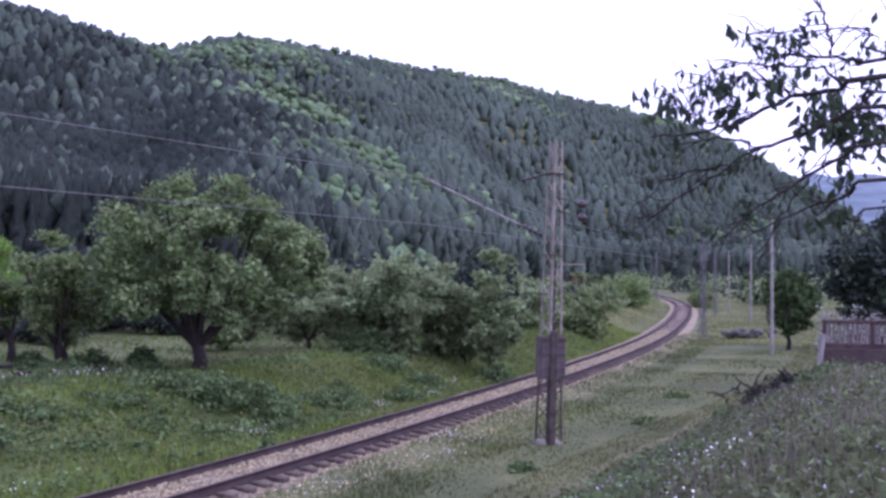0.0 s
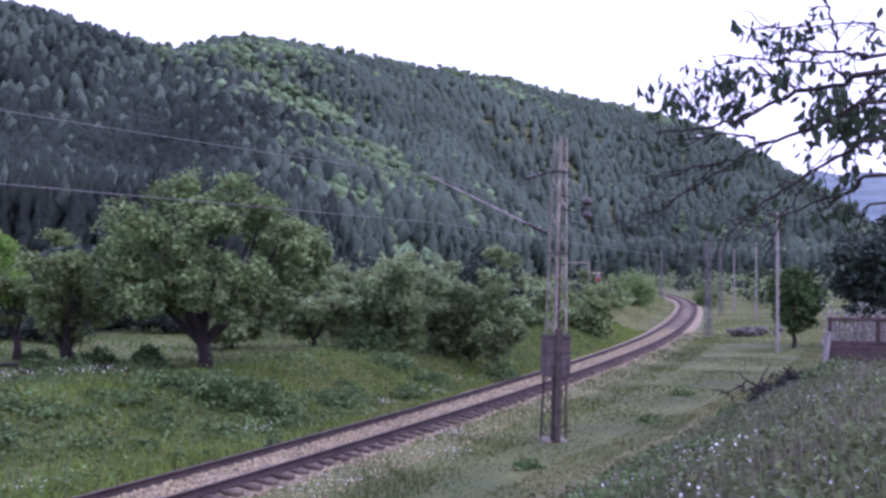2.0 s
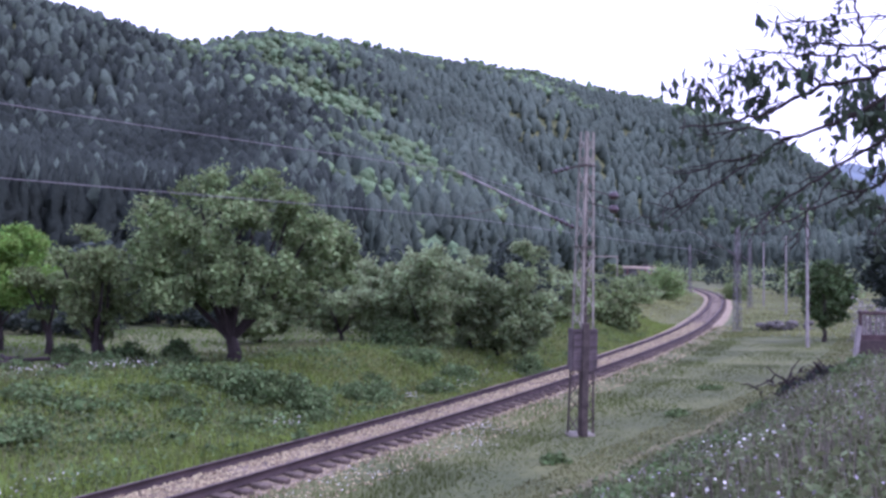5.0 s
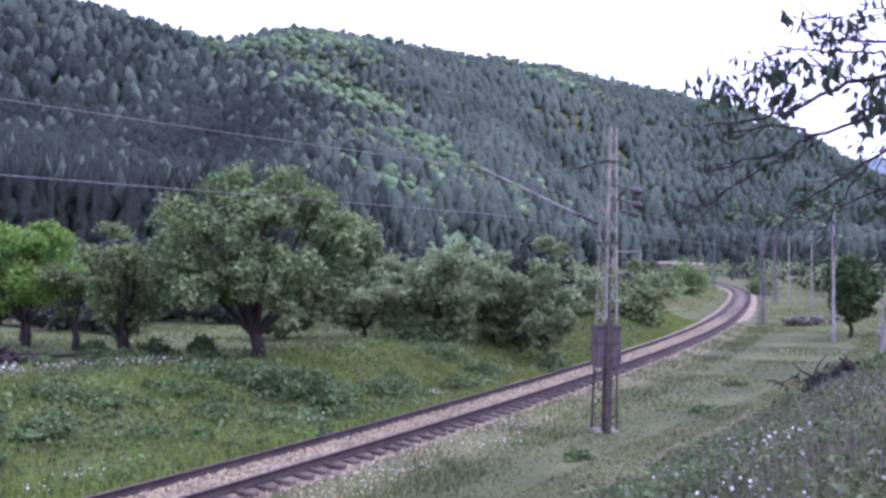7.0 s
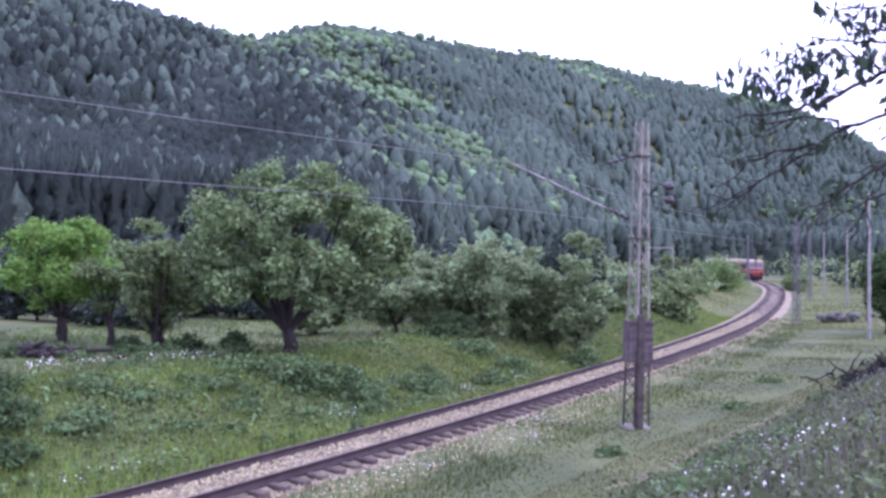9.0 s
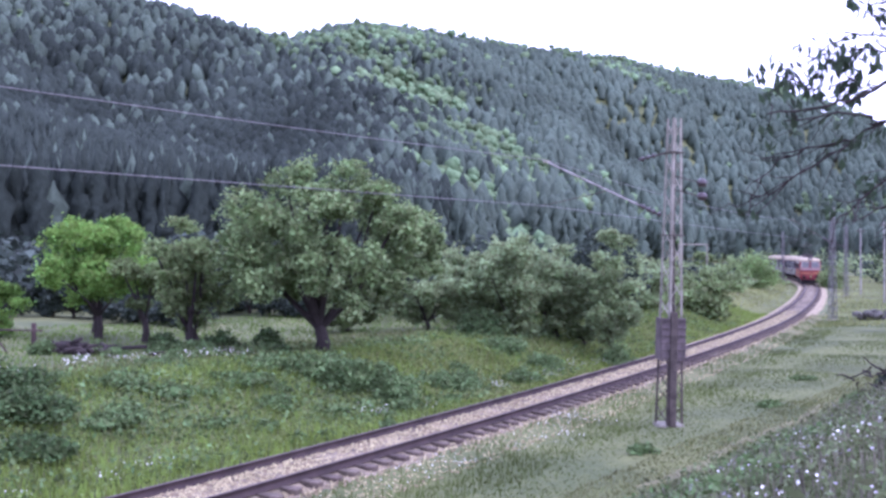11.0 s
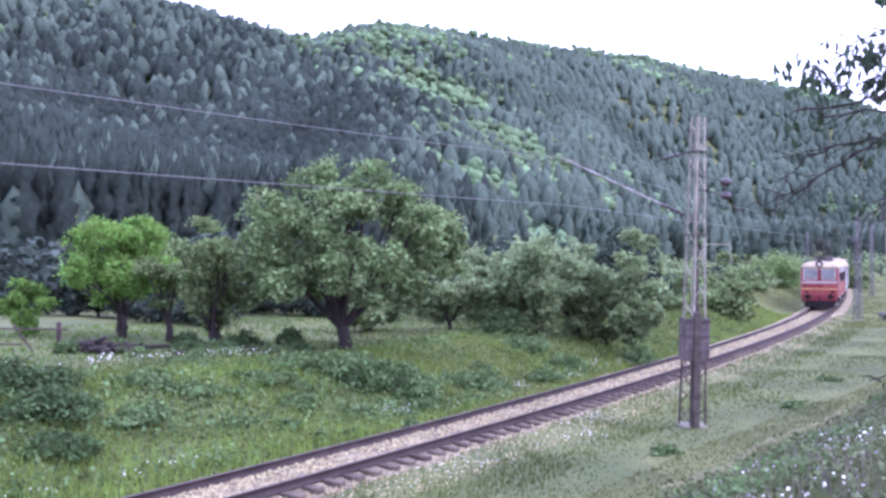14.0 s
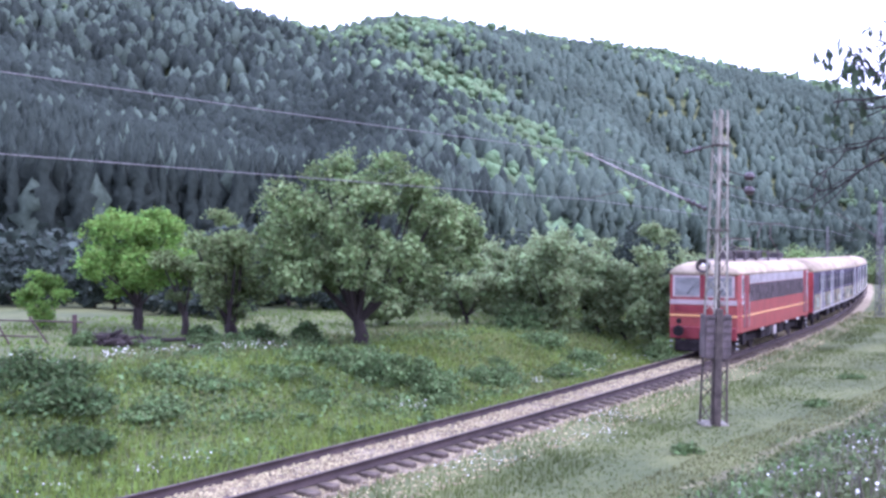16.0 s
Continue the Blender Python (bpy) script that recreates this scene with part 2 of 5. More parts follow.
def on_line(s, off=0.0, up=0.0):
    """Place at arc length s, off metres to the right, up above the rail heads."""
    x, y, z, h = (np.interp(s, LINE_S, a) for a in (LINE_X, LINE_Y, LINE_Z, np.degrees(_h)))
    h = math.radians(h)
    return Vector((x + off * math.cos(h), y - off * math.sin(h), z + up))


def heading(s):
    return math.radians(float(np.interp(s, LINE_S, np.degrees(_h))))


def track_frame(x, y):
    """Arc length, offset to the right and level of the nearest spot of the track, for arrays of places."""
    x, y = np.atleast_1d(np.asarray(x, float)), np.atleast_1d(np.asarray(y, float))
    s, o, z = np.empty(len(x)), np.empty(len(x)), np.empty(len(x))
    for a in range(0, len(x), 4000):
        b = slice(a, a + 4000)
        d = (x[b, None] - LINE_X[None]) ** 2 + (y[b, None] - LINE_Y[None]) ** 2
        i = d.argmin(1)
        s[b], z[b] = LINE_S[i], LINE_Z[i]
        side = (x[b] - LINE_X[i]) * np.cos(_h[i]) - (y[b] - LINE_Y[i]) * np.sin(_h[i])
        o[b] = np.sign(side) * np.sqrt(d[np.arange(len(i)), i])
    return s, o, z


# ---- the lie of the land ----
RIDGE_AZ = [-180, -75, -45, -24, -18, -15.2, -12.5, -9, -3, 3.6, 9.9, 14, 17.7, 21, 24, 40, 180]
RIDGE_EL = [3, 8, 17, 13.5, 12.3, 11.95, 12.8, 12.75, 11.95, 10.95, 9.5, 8.4, 6.4, 4.2, 1.8, 0.6, 0.6]
FOOT_AZ = [-180, -30, -12, 0, 8, 20, 180]
FOOT_R = [150, 125, 135, 230, 400, 430, 430]
CREST = 470.0


def smooth01(v):
    v = np.clip(v, 0, 1)
    return v * v * (3 - 2 * v)


def wob(x, y, k, seed):
    """Soft ripple of the ground."""
    return (np.sin(x * k + seed) * np.cos(y * k * 1.3 + seed * 2) + 0.5 * np.sin(x * k * 2.7 + y * k * 2.1 + seed * 3)) / 1.5


def toe_of(s):
    """Offset from the track at which the yard's bank begins."""
    return np.interp(s, [-60, 0, 7, 11, 16.5, 24, 35, 60, 120], [7.2, 7.4, 7.8, 8.1, 8.7, 9.8, 11.4, 12.5, 14])


def ground_z(x, y):
    x, y = np.atleast_1d(np.asarray(x, float)), np.atleast_1d(np.asarray(y, float))
    s, o, z0 = track_frame(x, y)
    r = np.hypot(x, y)
    az = np.degrees(np.arctan2(x, y))
    # left of the track: ditch, bank, meadow
    edge = np.interp(s, [-60, 0, 17, 40, 80, 140, 300], [9, 8.5, 7.5, 6, 6, 8, 12])
    top = np.interp(s, [-60, 0, 17, 40, 80, 140, 300], [1.2, 1.05, 0.9, 0.75, 0.8, 0.6, 0.4])
    left = -0.34 + (top + 0.34) * smooth01((-o - 2.2) / (edge - 2.2)) + 0.006 * np.maximum(-o - edge, 0)
    # right of the track: field, then the bank to the yard
    toe = toe_of(s)
    rise = np.interp(s, [-60, 4, 12, 17, 23, 34, 50, 70, 120], [0.42, 0.40, 0.38, 0.44, 0.62, 0.5, 0.3, 0.16, 0.05])
    high = np.interp(s, [-60, 0, 20, 60, 120], [2.75, 2.65, 1.35, 1.2, 0.8])
    field = np.where(o < 3, -0.28 - 0.14 * smooth01((o - 1.6) / 1.4), -0.42 + 0.05 * np.clip(o - 3, 0, 6))
    right = field + np.minimum(np.maximum(o - toe, 0) * rise, high)
    z = np.where(o < 0, left, right)
    z = np.where(abs(o) < 1.3, -0.42, z) + z0 * np.exp(-(np.maximum(abs(o) - 15, 0) / 40) ** 2)
    z = z + wob(x, y, 0.5, 1.0) * 0.07 * smooth01((abs(o) - 2.5) / 3) + wob(x, y, 0.09, 2.0) * 0.15 * smooth01((abs(o) - 6) / 10)
    # the wooded hill
    foot = np.interp(az, FOOT_AZ, FOOT_R)
    peak = np.tan(np.radians(np.interp(az, RIDGE_AZ, RIDGE_EL))) * (foot + CREST) - np.interp(az, [-10, -2], [2.8, 4.6])
    u = np.clip((r - foot) / CREST, 0, 2.5)
    shape = np.where(u < 1, 0.35 * u + 0.65 * smooth01(u * 0.75) / 0.84375, np.maximum(1 - 0.6 * (u - 1), 0.15))
    relief = wob(x, y, 0.013, 0.5) * 12 * smooth01(u * 3) * smooth01((1.0 - u) * 4)
    return z + (peak * shape + relief) * np.where(u > 0, 1, 0)


def gz(x, y):
    return float(ground_z(x, y)[0])


def make_ground():
    az = np.concatenate([np.arange(-42, 40, 0.4), np.arange(40, 318, 4)])
    rad = np.concatenate([np.arange(0.6, 12, 0.6), 12 * 1.018 ** np.arange(0, 232), [900, 1300, 2000, 4500]])
    rad = rad[(rad < 760) | (rad >= 900)]
    A, R = np.meshgrid(np.radians(az), rad)
    X, Y = (R * np.sin(A)).ravel(), (R * np.cos(A)).ravel()
    Z = ground_z(X, Y)
    n, k = len(az), len(rad)
    i = np.arange((k - 1) * n)
    j = (i // n) * n + (i % n + 1) % n
    quads = np.stack([i, j, j + n, i + n], 1)
    verts = np.stack([X, Y, Z], 1)
    verts = np.vstack([verts, [[0, 0, gz(0, 0)]]])
    g = soup("ground", verts, quads, "soil", None, "grassy valley floor with a wooded hill behind", "ground", "structure")
    bm = bmesh.new()
    bm.from_mesh(g.data)
    bm.verts.ensure_lookup_table()
    c = bm.verts[len(verts) - 1]
    for a in range(n):
        bm.faces.new((c, bm.verts[(a + 1) % n], bm.verts[a]))
    bmesh.ops.recalc_face_normals(bm, faces=bm.faces)
    bm.to_mesh(g.data)
    bm.free()
    g.data.shade_smooth()
    return g


M["soil"] = material("soil", (0.100, 0.126, 0.046), 0.95, vary=0.3, scale=0.25, fine=3.0, bump=0.6, second=(0.125, 0.138, 0.05))


# ---- plants ----
rng = np.random.default_rng(7)


def quads_at(p, size, flat=0.0, long=1.6, droop=0.0):
    """Leaf-shaped quads at the places p, turned at random."""
    n = len(p)
    d = rng.normal(size=(n, 3))
    d[:, 2] = d[:, 2] * (1 - flat) - droop
    d /= np.linalg.norm(d, axis=1)[:, None]
    e = np.cross(d, rng.normal(size=(n, 3)))
    e /= np.linalg.norm(e, axis=1)[:, None]
    size = np.broadcast_to(size, n)[:, None] * rng.uniform(0.6, 1.3, (n, 1))
    a, b = d * size * long / 2, e * size / 2
    nrm = np.cross(d, e) * size * 0.12
    v = np.stack([p - a, p + b * 0.9 + nrm, p + a, p - b * 0.9 + nrm], 1).reshape(-1, 3)
    return v, np.arange(4 * n).reshape(n, 4)


def blades_at(p, h, w, lean=0.35):
    """Grass blades: bent tapering strips standing at p."""
    n = len(p)
    t = rng.uniform(0, 2 * np.pi, n)
    h = np.broadcast_to(h, n) * rng.uniform(0.5, 1.2, n)
    side = np.stack([np.cos(t), np.sin(t), np.zeros(n)], 1) * w / 2
    k = rng.uniform(0, 2 * np.pi, n)
    off = np.stack([np.cos(k), np.sin(k), np.zeros(n)], 1) * (h * rng.uniform(0.1, lean, n))[:, None]
    up = np.stack([np.zeros(n), np.zeros(n), h], 1)
    v = np.stack([p - side, p + side, p + side * 0.8 + up * 0.55 + off * 0.3, p + up + off, p - side * 0.8 + up * 0.55 + off * 0.3], 1)
    return v.reshape(-1, 3), np.arange(5 * n).reshape(n, 5)


def lobes(center, size, count, spread=0.92):
    """Rounded masses that make up an uneven crown."""
    out = []
    for _ in range(count):
        d = rng.normal(size=3)
        d /= np.linalg.norm(d)
        out.append((np.array(center) + d * np.array(size) * rng.uniform(0.4, spread), np.full(3, np.mean(size)) * rng.uniform(0.17, 0.31) * (1.1, 1.1, 0.85)))
    return out


def crown_points(masses, n, clumps=11):
    """Leaves in tufts on the outside of each mass, with gaps between the tufts."""
    pts = []
    for c, s in masses:
        d = rng.normal(size=(clumps, 3)) + (0, 0, 0.35)
        d /= np.linalg.norm(d, axis=1)[:, None]
        hearts = c + d * s * rng.uniform(0.55, 1.05, (clumps, 1))
        k = rng.integers(0, clumps, max(n // len(masses), 1))
        pts.append(hearts[k] + rng.normal(size=(len(k), 3)) * np.mean(s) * np.array((0.30, 0.30, 0.2)) * rng.uniform(0.6, 1.35, clumps)[k][:, None])
    return np.vstack(pts)


def tree(name, x, y, height, width, leaf, leaves, leaf_size, label, group="", trunk=0.16, fork=0.3, masses=16, crown_low=0.28, shift=0.0, sink=0.0, spread=0.92, form=None, stems=1):
    z = gz(x, y) - 0.05 - sink
    t = thing(name, Matrix.Translation((x, y, z)), label, "tree" if height > 3 else "bush", group)
    low = height * crown_low
    c = np.array([shift, 0, (low + height) / 2])
    size = np.array([width / 2, width / 2, (height - low) / 2])
    ms = form or lobes(c, size, masses, spread)
    f = height * fork
    for k in range(1, stems):
        a = k * 2.4
        part("stem", tube(bmesh.new(), [(0.12 * math.cos(a), 0.12 * math.sin(a), -0.2), (0.3 * math.cos(a), 0.25 * math.sin(a), f), (0.55 * math.cos(a), 0.4 * math.sin(a), f * 2.6)], [trunk * 0.8, trunk * 0.6, trunk * 0.25], 7), "bark", t)
    bm = bmesh.new()
    tube(bm, [(0, 0, -0.2), (0.02 * height, 0, f * 0.5), (0, 0.01 * height, f)], [trunk * 1.35, trunk, trunk * 0.85], 9)
    part("trunk", bm, "bark", t)
    for mc, msz in ms[: 9 if form else min(8, max(5, masses // 2))]:
        bm = bmesh.new()
        mid = Vector((mc[0] * 0.45, mc[1] * 0.45, f + (mc[2] - f) * 0.35)) + Vector(rng.normal(size=3) * 0.06 * height * 0.4)
        tube(bm, [(0, 0.01 * height, f * 0.92), mid, Vector(mc) * 0.85 + Vector((0, 0, 0.15 * f)), Vector(mc)], [trunk * 0.5, trunk * 0.36, trunk * 0.2, trunk * 0.05], 6)
        part("limb", bm, "bark", t)
    v, q = quads_at(crown_points(ms, leaves), leaf_size, 0.2)
    soup("crown", v, q, leaf, t)
    return t


def bush(name, x, y, height, width, leaf, leaves, leaf_size, label, group="", masses=9, category="bush"):
    z = gz(x, y)
    t = thing(name, Matrix.Translation((x, y, z)), label, category, group)
    ms = []
    for _ in range(masses):
        a, d = rng.uniform(0, 2 * math.pi), rng.uniform(0, 0.36) * width
        hh = height * rng.uniform(0.45, 1.0) * (1 - 0.5 * d / (0.5 * width))
        ms.append((np.array([math.cos(a) * d, math.sin(a) * d, hh * 0.5]), np.array([width * 0.2, width * 0.2, hh * 0.5])))
    p = crown_points(ms, leaves)
    p[:, 2] = np.abs(p[:, 2])
    v, q = quads_at(p, leaf_size, 0.2)
    soup("foliage", v, q, leaf, t)
    for mc, _ in ms[:4]:
        part("stem", tube(bmesh.new(), [(0, 0, -0.1), (mc[0] * 0.5, mc[1] * 0.5, mc[2] * 0.7), tuple(mc)], [0.03, 0.022, 0.01], 5), "bark", t)
    return t


# ---- the ground and the track ----
make_ground()


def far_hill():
    """Bluish hills at the end of the valley, the haze put into their colour."""
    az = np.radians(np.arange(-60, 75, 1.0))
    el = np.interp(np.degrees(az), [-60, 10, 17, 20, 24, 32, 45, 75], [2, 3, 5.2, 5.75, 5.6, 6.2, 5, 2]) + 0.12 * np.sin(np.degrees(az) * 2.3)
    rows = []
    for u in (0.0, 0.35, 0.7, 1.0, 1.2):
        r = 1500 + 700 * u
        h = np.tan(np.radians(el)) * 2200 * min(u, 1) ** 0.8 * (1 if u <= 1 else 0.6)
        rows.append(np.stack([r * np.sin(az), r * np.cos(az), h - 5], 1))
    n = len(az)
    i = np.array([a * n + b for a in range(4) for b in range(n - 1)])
    o = soup("backdrop", np.vstack(rows), np.stack([i, i + 1, i + n + 1, i + n], 1), "hazed_far_wood", None, "distant wooded hills with haze put into their blue colour", "hill", "structure")
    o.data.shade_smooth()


far_hill()


def ribbon(name, profile, s0, s1, step, mat, parent, closed=True, jag=0.0):
    """Sweep an outline (offset to the right, height) along the track."""
    ss = np.arange(s0, s1, step)
    verts = []
    for s in ss:
        for o, u in profile:
            verts.append(on_line(s, o + jag * rng.normal() * (abs(o) > 1.5), u + 0.3 * jag * rng.normal()))
    k = len(profile)
    f = []
    for a in range(len(ss) - 1):
        for b in range(k if closed else k - 1):
            c = (b + 1) % k
            f.append((a * k + b, a * k + c, (a + 1) * k + c, (a + 1) * k + b))
    return soup(name, verts, f, mat, parent)


def make_track():
    t = thing("railway_track", Matrix(), "single rusty railway track on pale stone ballast", "railway", kind="structure")
    bed = ribbon("ballast_bed", [(-2.0, -0.55), (-1.35, -0.22), (-0.9, -0.19), (0, -0.17), (0.72, -0.18), (0.95, -0.26), (1.7, -0.30), (2.3, -0.52)], -60, 420, 0.5, "ballast", t, False, 0.04)
    bed["kind"] = "stuff"
    for side in (-0.7525, 0.7525):
        # web and head thickened to take in the shadow and fasteners along the rail
        web = [(-0.075, -0.18), (0.075, -0.18), (0.075, -0.16), (0.018, -0.14), (0.018, -0.045), (0.037, -0.03), (0.037, -0.006), (-0.037, -0.006), (-0.037, -0.03), (-0.018, -0.045), (-0.018, -0.14), (-0.075, -0.16)]
        r = ribbon("rail", [(side + o, u) for o, u in web], -60, 420, 1.0, "rail", t)
        r["kind"] = ""
        h = ribbon("running_surface", [(side - 0.028, -0.006), (side + 0.028, -0.006), (side + 0.022, 0.001), (side - 0.022, 0.001)], -60, 420, 1.0, "rail_head", r)
        h["kind"] = ""
    bm = box(bmesh.new(), (0, 0, -0.235), (2.5, 0.24, 0.13), None, 0.02)
    first = part("sleeper", bm, "sleeper", t)
    first.matrix_basis = Matrix.Translation(on_line(-12)) @ pose(0, 0, 0, 0, 0, -math.degrees(heading(-12)))
    for i in range(1, 300):
        s = -12 + 0.62 * i
        o = new("sleeper", first.data)
        o.parent = t
        o.matrix_basis = Matrix.Translation(on_line(s, rng.normal() * 0.02, rng.normal() * 0.008)) @ pose(0, 0, 0, 0, 0, -math.degrees(heading(s)) + rng.normal() * 0.6)
    # pale fresh stone on the outer shoulder at the bend and a thin pale edge inside
    for nm, prof, s0, s1 in (("pale_shoulder", [(1.2, -0.21), (1.6, -0.22), (2.15, -0.37)], 68, 150), ("pale_edge", [(-1.75, -0.3), (-1.45, -0.2), (-1.2, -0.18)], 22, 170)):
        o = ribbon(nm, prof, s0, s1, 0.7, "pale_ballast", t, False, 0.03)
        o["kind"] = ""
    # loose stones, thickest between the rails and on the near shoulder
    octa = np.array([(1, 0, 0), (-1, 0, 0), (0, 1, 0), (0, -1, 0), (0, 0, 1), (0, 0, -1)], float)
    tri = np.array([(0, 2, 4), (2, 1, 4), (1, 3, 4), (3, 0, 4), (2, 0, 5), (1, 2, 5), (3, 1, 5), (0, 3, 5)])
    vs, fs = [], []
    n = 19000
    ss = rng.uniform(-8, 1, n) + rng.uniform(0, 1, n) ** 1.6 * 75
    oo = np.where(rng.random(n) < 0.7, rng.uniform(-0.66, 0.66, n), rng.uniform(0.85, 2.6, n))
    for i in range(n):
        o = oo[i]
        up = -0.17 if abs(o) < 0.7 else -0.27 - max(0, o - 1.6) * 0.12
        p = np.array(on_line(ss[i], o, up))
        q = octa * rng.uniform(0.02, 0.048, (1, 3)) + rng.normal(size=(6, 3)) * 0.008
        vs.append(q + p)
        fs.append(tri + 6 * i)
    soup("ballast_stones", np.vstack(vs), np.vstack(fs), "stone", t)


make_track()


# ---- overhead line ----
def mast(s, off, height, label, lean=0.0, boards=False, turn=0.0):
    p = on_line(s, off)
    z = gz(p.x, p.y)
    t = thing("catenary_mast", Matrix.Translation((p.x, p.y, z)) @ pose(0, 0, 0, 0, lean, 0) @ pose(0, 0, 0, 0, 0, turn), label, "mast", "overhead line masts")
    b, c = (0.265, 0.14) if boards else (0.24, 0.13)
    corner = [(1, 1), (-1, 1), (-1, -1), (1, -1)]
    split = 2.7

    def at(k, h):
        w = b + (c - b) * h / height
        return Vector((corner[k % 4][0] * w, corner[k % 4][1] * w, h))

    for k in range(4):
        for h0, h1, mat, nm in ((0, split, "mast_rust" if boards else "mast_grey", "lower_leg"), (split, height, "mast_paint" if boards else "mast_grey", "leg")):
            bm = bmesh.new()
            a0, a1 = at(k, h0), at(k, h1)
            dx, dy = corner[k]
            for sx, sy in ((0.07, 0.012), (0.012, 0.07)):
                sh = Vector((-dx * (sx - 0.012) / 2, -dy * (sy - 0.012) / 2, 0))
                rings = []
                for q in (a0, a1):
                    rings.append([q + sh + Vector((ex * sx / 2, ey * sy / 2, 0)) for ex, ey in corner])
                loft(bm, rings)
            part(nm, bm, mat, t)
        steps, low = 17, 6
        for nm, i0, i1, mat in (("lower_lattice", 0, low, "mast_rust"), ("lattice", low, steps, "mast_paint")):
            bm = bmesh.new()
            for i in range(i0, i1):
                h0, h1 = 0.1 + (height - 0.2) * i / steps, 0.1 + (height - 0.2) * (i + 1) / steps
                u, v = (k, k + 1) if i % 2 else (k + 1, k)
                bar(bm, at(u, h0), at(v, h1), 0.032, 0.012)
            part(nm, bm, mat if boards else "mast_grey", t)
    for h in (split + 2.55, height - 0.95):
        bm = bmesh.new()
        w = b + (c - b) * h / height + 0.03
        for k in range(4):
            a0, a1 = corner[k], corner[(k + 1) % 4]
            bar(bm, (a0[0] * w, a0[1] * w, h), (a1[0] * w, a1[1] * w, h), 0.07, 0.03)
        part("collar", bm, "mast_rust", t)
    bm = box(bmesh.new(), (0, 0, -0.06), (0.72, 0.72, 0.28), None, 0.04)
    part("foundation", bm, "concrete", t).matrix_basis = pose(0, 0, 0, 0, 0, 8 - turn)
    if boards:
        # dark timber guard, slatted boards and a dark upright round the foot, square to the yard
        square = pose(0, 0, 0, 0, 0, 8 - turn)
        # these two dark uprights are added for the shade inside the mast
        part("core_shade_box", box(bmesh.new(), (0.01, -0.33, 1.5), (0.2, 0.12, 3.3), None, 0.02), "mast_rust", t, "dark upright added for the shade in the mast's core").matrix_basis = square
        part("core_shade_rod", tube(bmesh.new(), [(0.0, -0.1, 2.9), (0.0, 0.02, height - 1.0)], [0.05, 0.045], 8), "mast_rust", t)
        for k, (cx, cy, rz) in enumerate(((-0.21, -0.33, 0), (0.22, -0.33, 0), (0.335, 0.0, 90), (-0.335, 0, 90))):
            wd = 0.24 if rz == 0 else 0.56
            g = part("guard_board", box(bmesh.new(), (0, 0, 0), (wd, 0.03, 1.16), None, 0.008), "board", t, "weathered grey guard board")
            g.matrix_basis = square @ pose(cx, cy, 2.4, 0, 0, rz)
            for i in range(6):
                part("batten", box(bmesh.new(), (0, -0.02, -0.5 + i * 0.2), (wd + 0.01, 0.03, 0.025)), "mast_rust", g)
    return t


def ins(bm, a, b, r, n=6):
    """A string of bell-shaped insulator sheds from a to b."""
    a, b = Vector(a), Vector(b)
    pts, rad = [], []
    for i in range(n * 3 + 1):
        u = i / (n * 3)
        pts.append(a.lerp(b, u))
        rad.append(r * (1.0 if i % 3 == 1 else 0.5 if i % 3 == 2 else 0.35))
    return tube(bm, pts, rad, 8)


MAST_S, MAST_OFF = (float(v[0]) for v in track_frame(2.93, 28.4)[:2])
SPAN = 52.0


def world_arm(t, pts):
    inv = t.matrix_world.inverted()
    return [inv @ Vector(p) for p in pts]


def arm(t, s, off, tip_off, tip_up, root_up, mat="pole_wood"):
    """The sloped bracket tube with its insulator and registration gear."""
    bpy.context.view_layer.update()
    root, tip = on_line(s, off - 0.2, root_up), on_line(s, tip_off, tip_up)
    bm = bmesh.new()
    a = world_arm(t, [root, root.lerp(tip, 0.06), root.lerp(tip, 0.18), tip, tip + (tip - root) * 0.04])
    tube(bm, [a[2], a[3], a[4]], [0.028, 0.024, 0.024], 8)
    part("bracket_tube", bm, mat, t)
    part("insulator", ins(bmesh.new(), a[0], a[2], 0.085, 4), "insulator", t, "dark ribbed insulator")
    part("tip_clamp", box(bmesh.new(), tuple(a[3]), (0.22, 0.06, 0.06)), "mast_paint", t)
    b = world_arm(t, [root.lerp(tip, 0.45), on_line(s, tip_off + 1.2, 6.05), on_line(s, tip_off - 0.15, 5.82)])
    part("registration_arm", tube(bmesh.new(), b, [0.015, 0.014, 0.012], 6), "mast_rust", t)


main_mast = mast(MAST_S, MAST_OFF, 8.48, "tall grey steel lattice catenary mast with rusty foot and guard boards", 1.15, True, 34)
arm(main_mast, MAST_S, MAST_OFF, 1.0, 7.1, 5.45)
bpy.context.view_layer.update()
w = world_arm(main_mast, [on_line(MAST_S, MAST_OFF + 0.1, 7.2), on_line(MAST_S, MAST_OFF - 0.35, 7.12), on_line(MAST_S, MAST_OFF - 0.85, 7.02)])
part("feeder_bracket", bar(bmesh.new(), w[0], w[1], 0.05), "mast_rust", main_mast)
part("feeder_insulator", ins(bmesh.new(), w[1], w[2], 0.075, 3), "insulator", main_mast, "dark ribbed insulator")
for up, out in ((6.3, 1.12), (5.93, 1.12)):
    w = world_arm(main_mast, [on_line(MAST_S, MAST_OFF + 0.1, up + 0.25), on_line(MAST_S, MAST_OFF + out - 0.18, up), on_line(MAST_S, MAST_OFF + out + 0.08, up - 0.05)])
    part("side_bracket", bar(bmesh.new(), w[0], w[1], 0.03), "mast_rust", main_mast)
    part("bell_insulator", tube(bmesh.new(), [w[1] + Vector((0, 0, 0.13)), w[1] + Vector((0, 0, 0.08)), w[1], w[1] - Vector((0, 0, 0.1))], [0.05, 0.12, 0.15, 0.09], 10), "insulator", main_mast, "dark bell-shaped insulator")
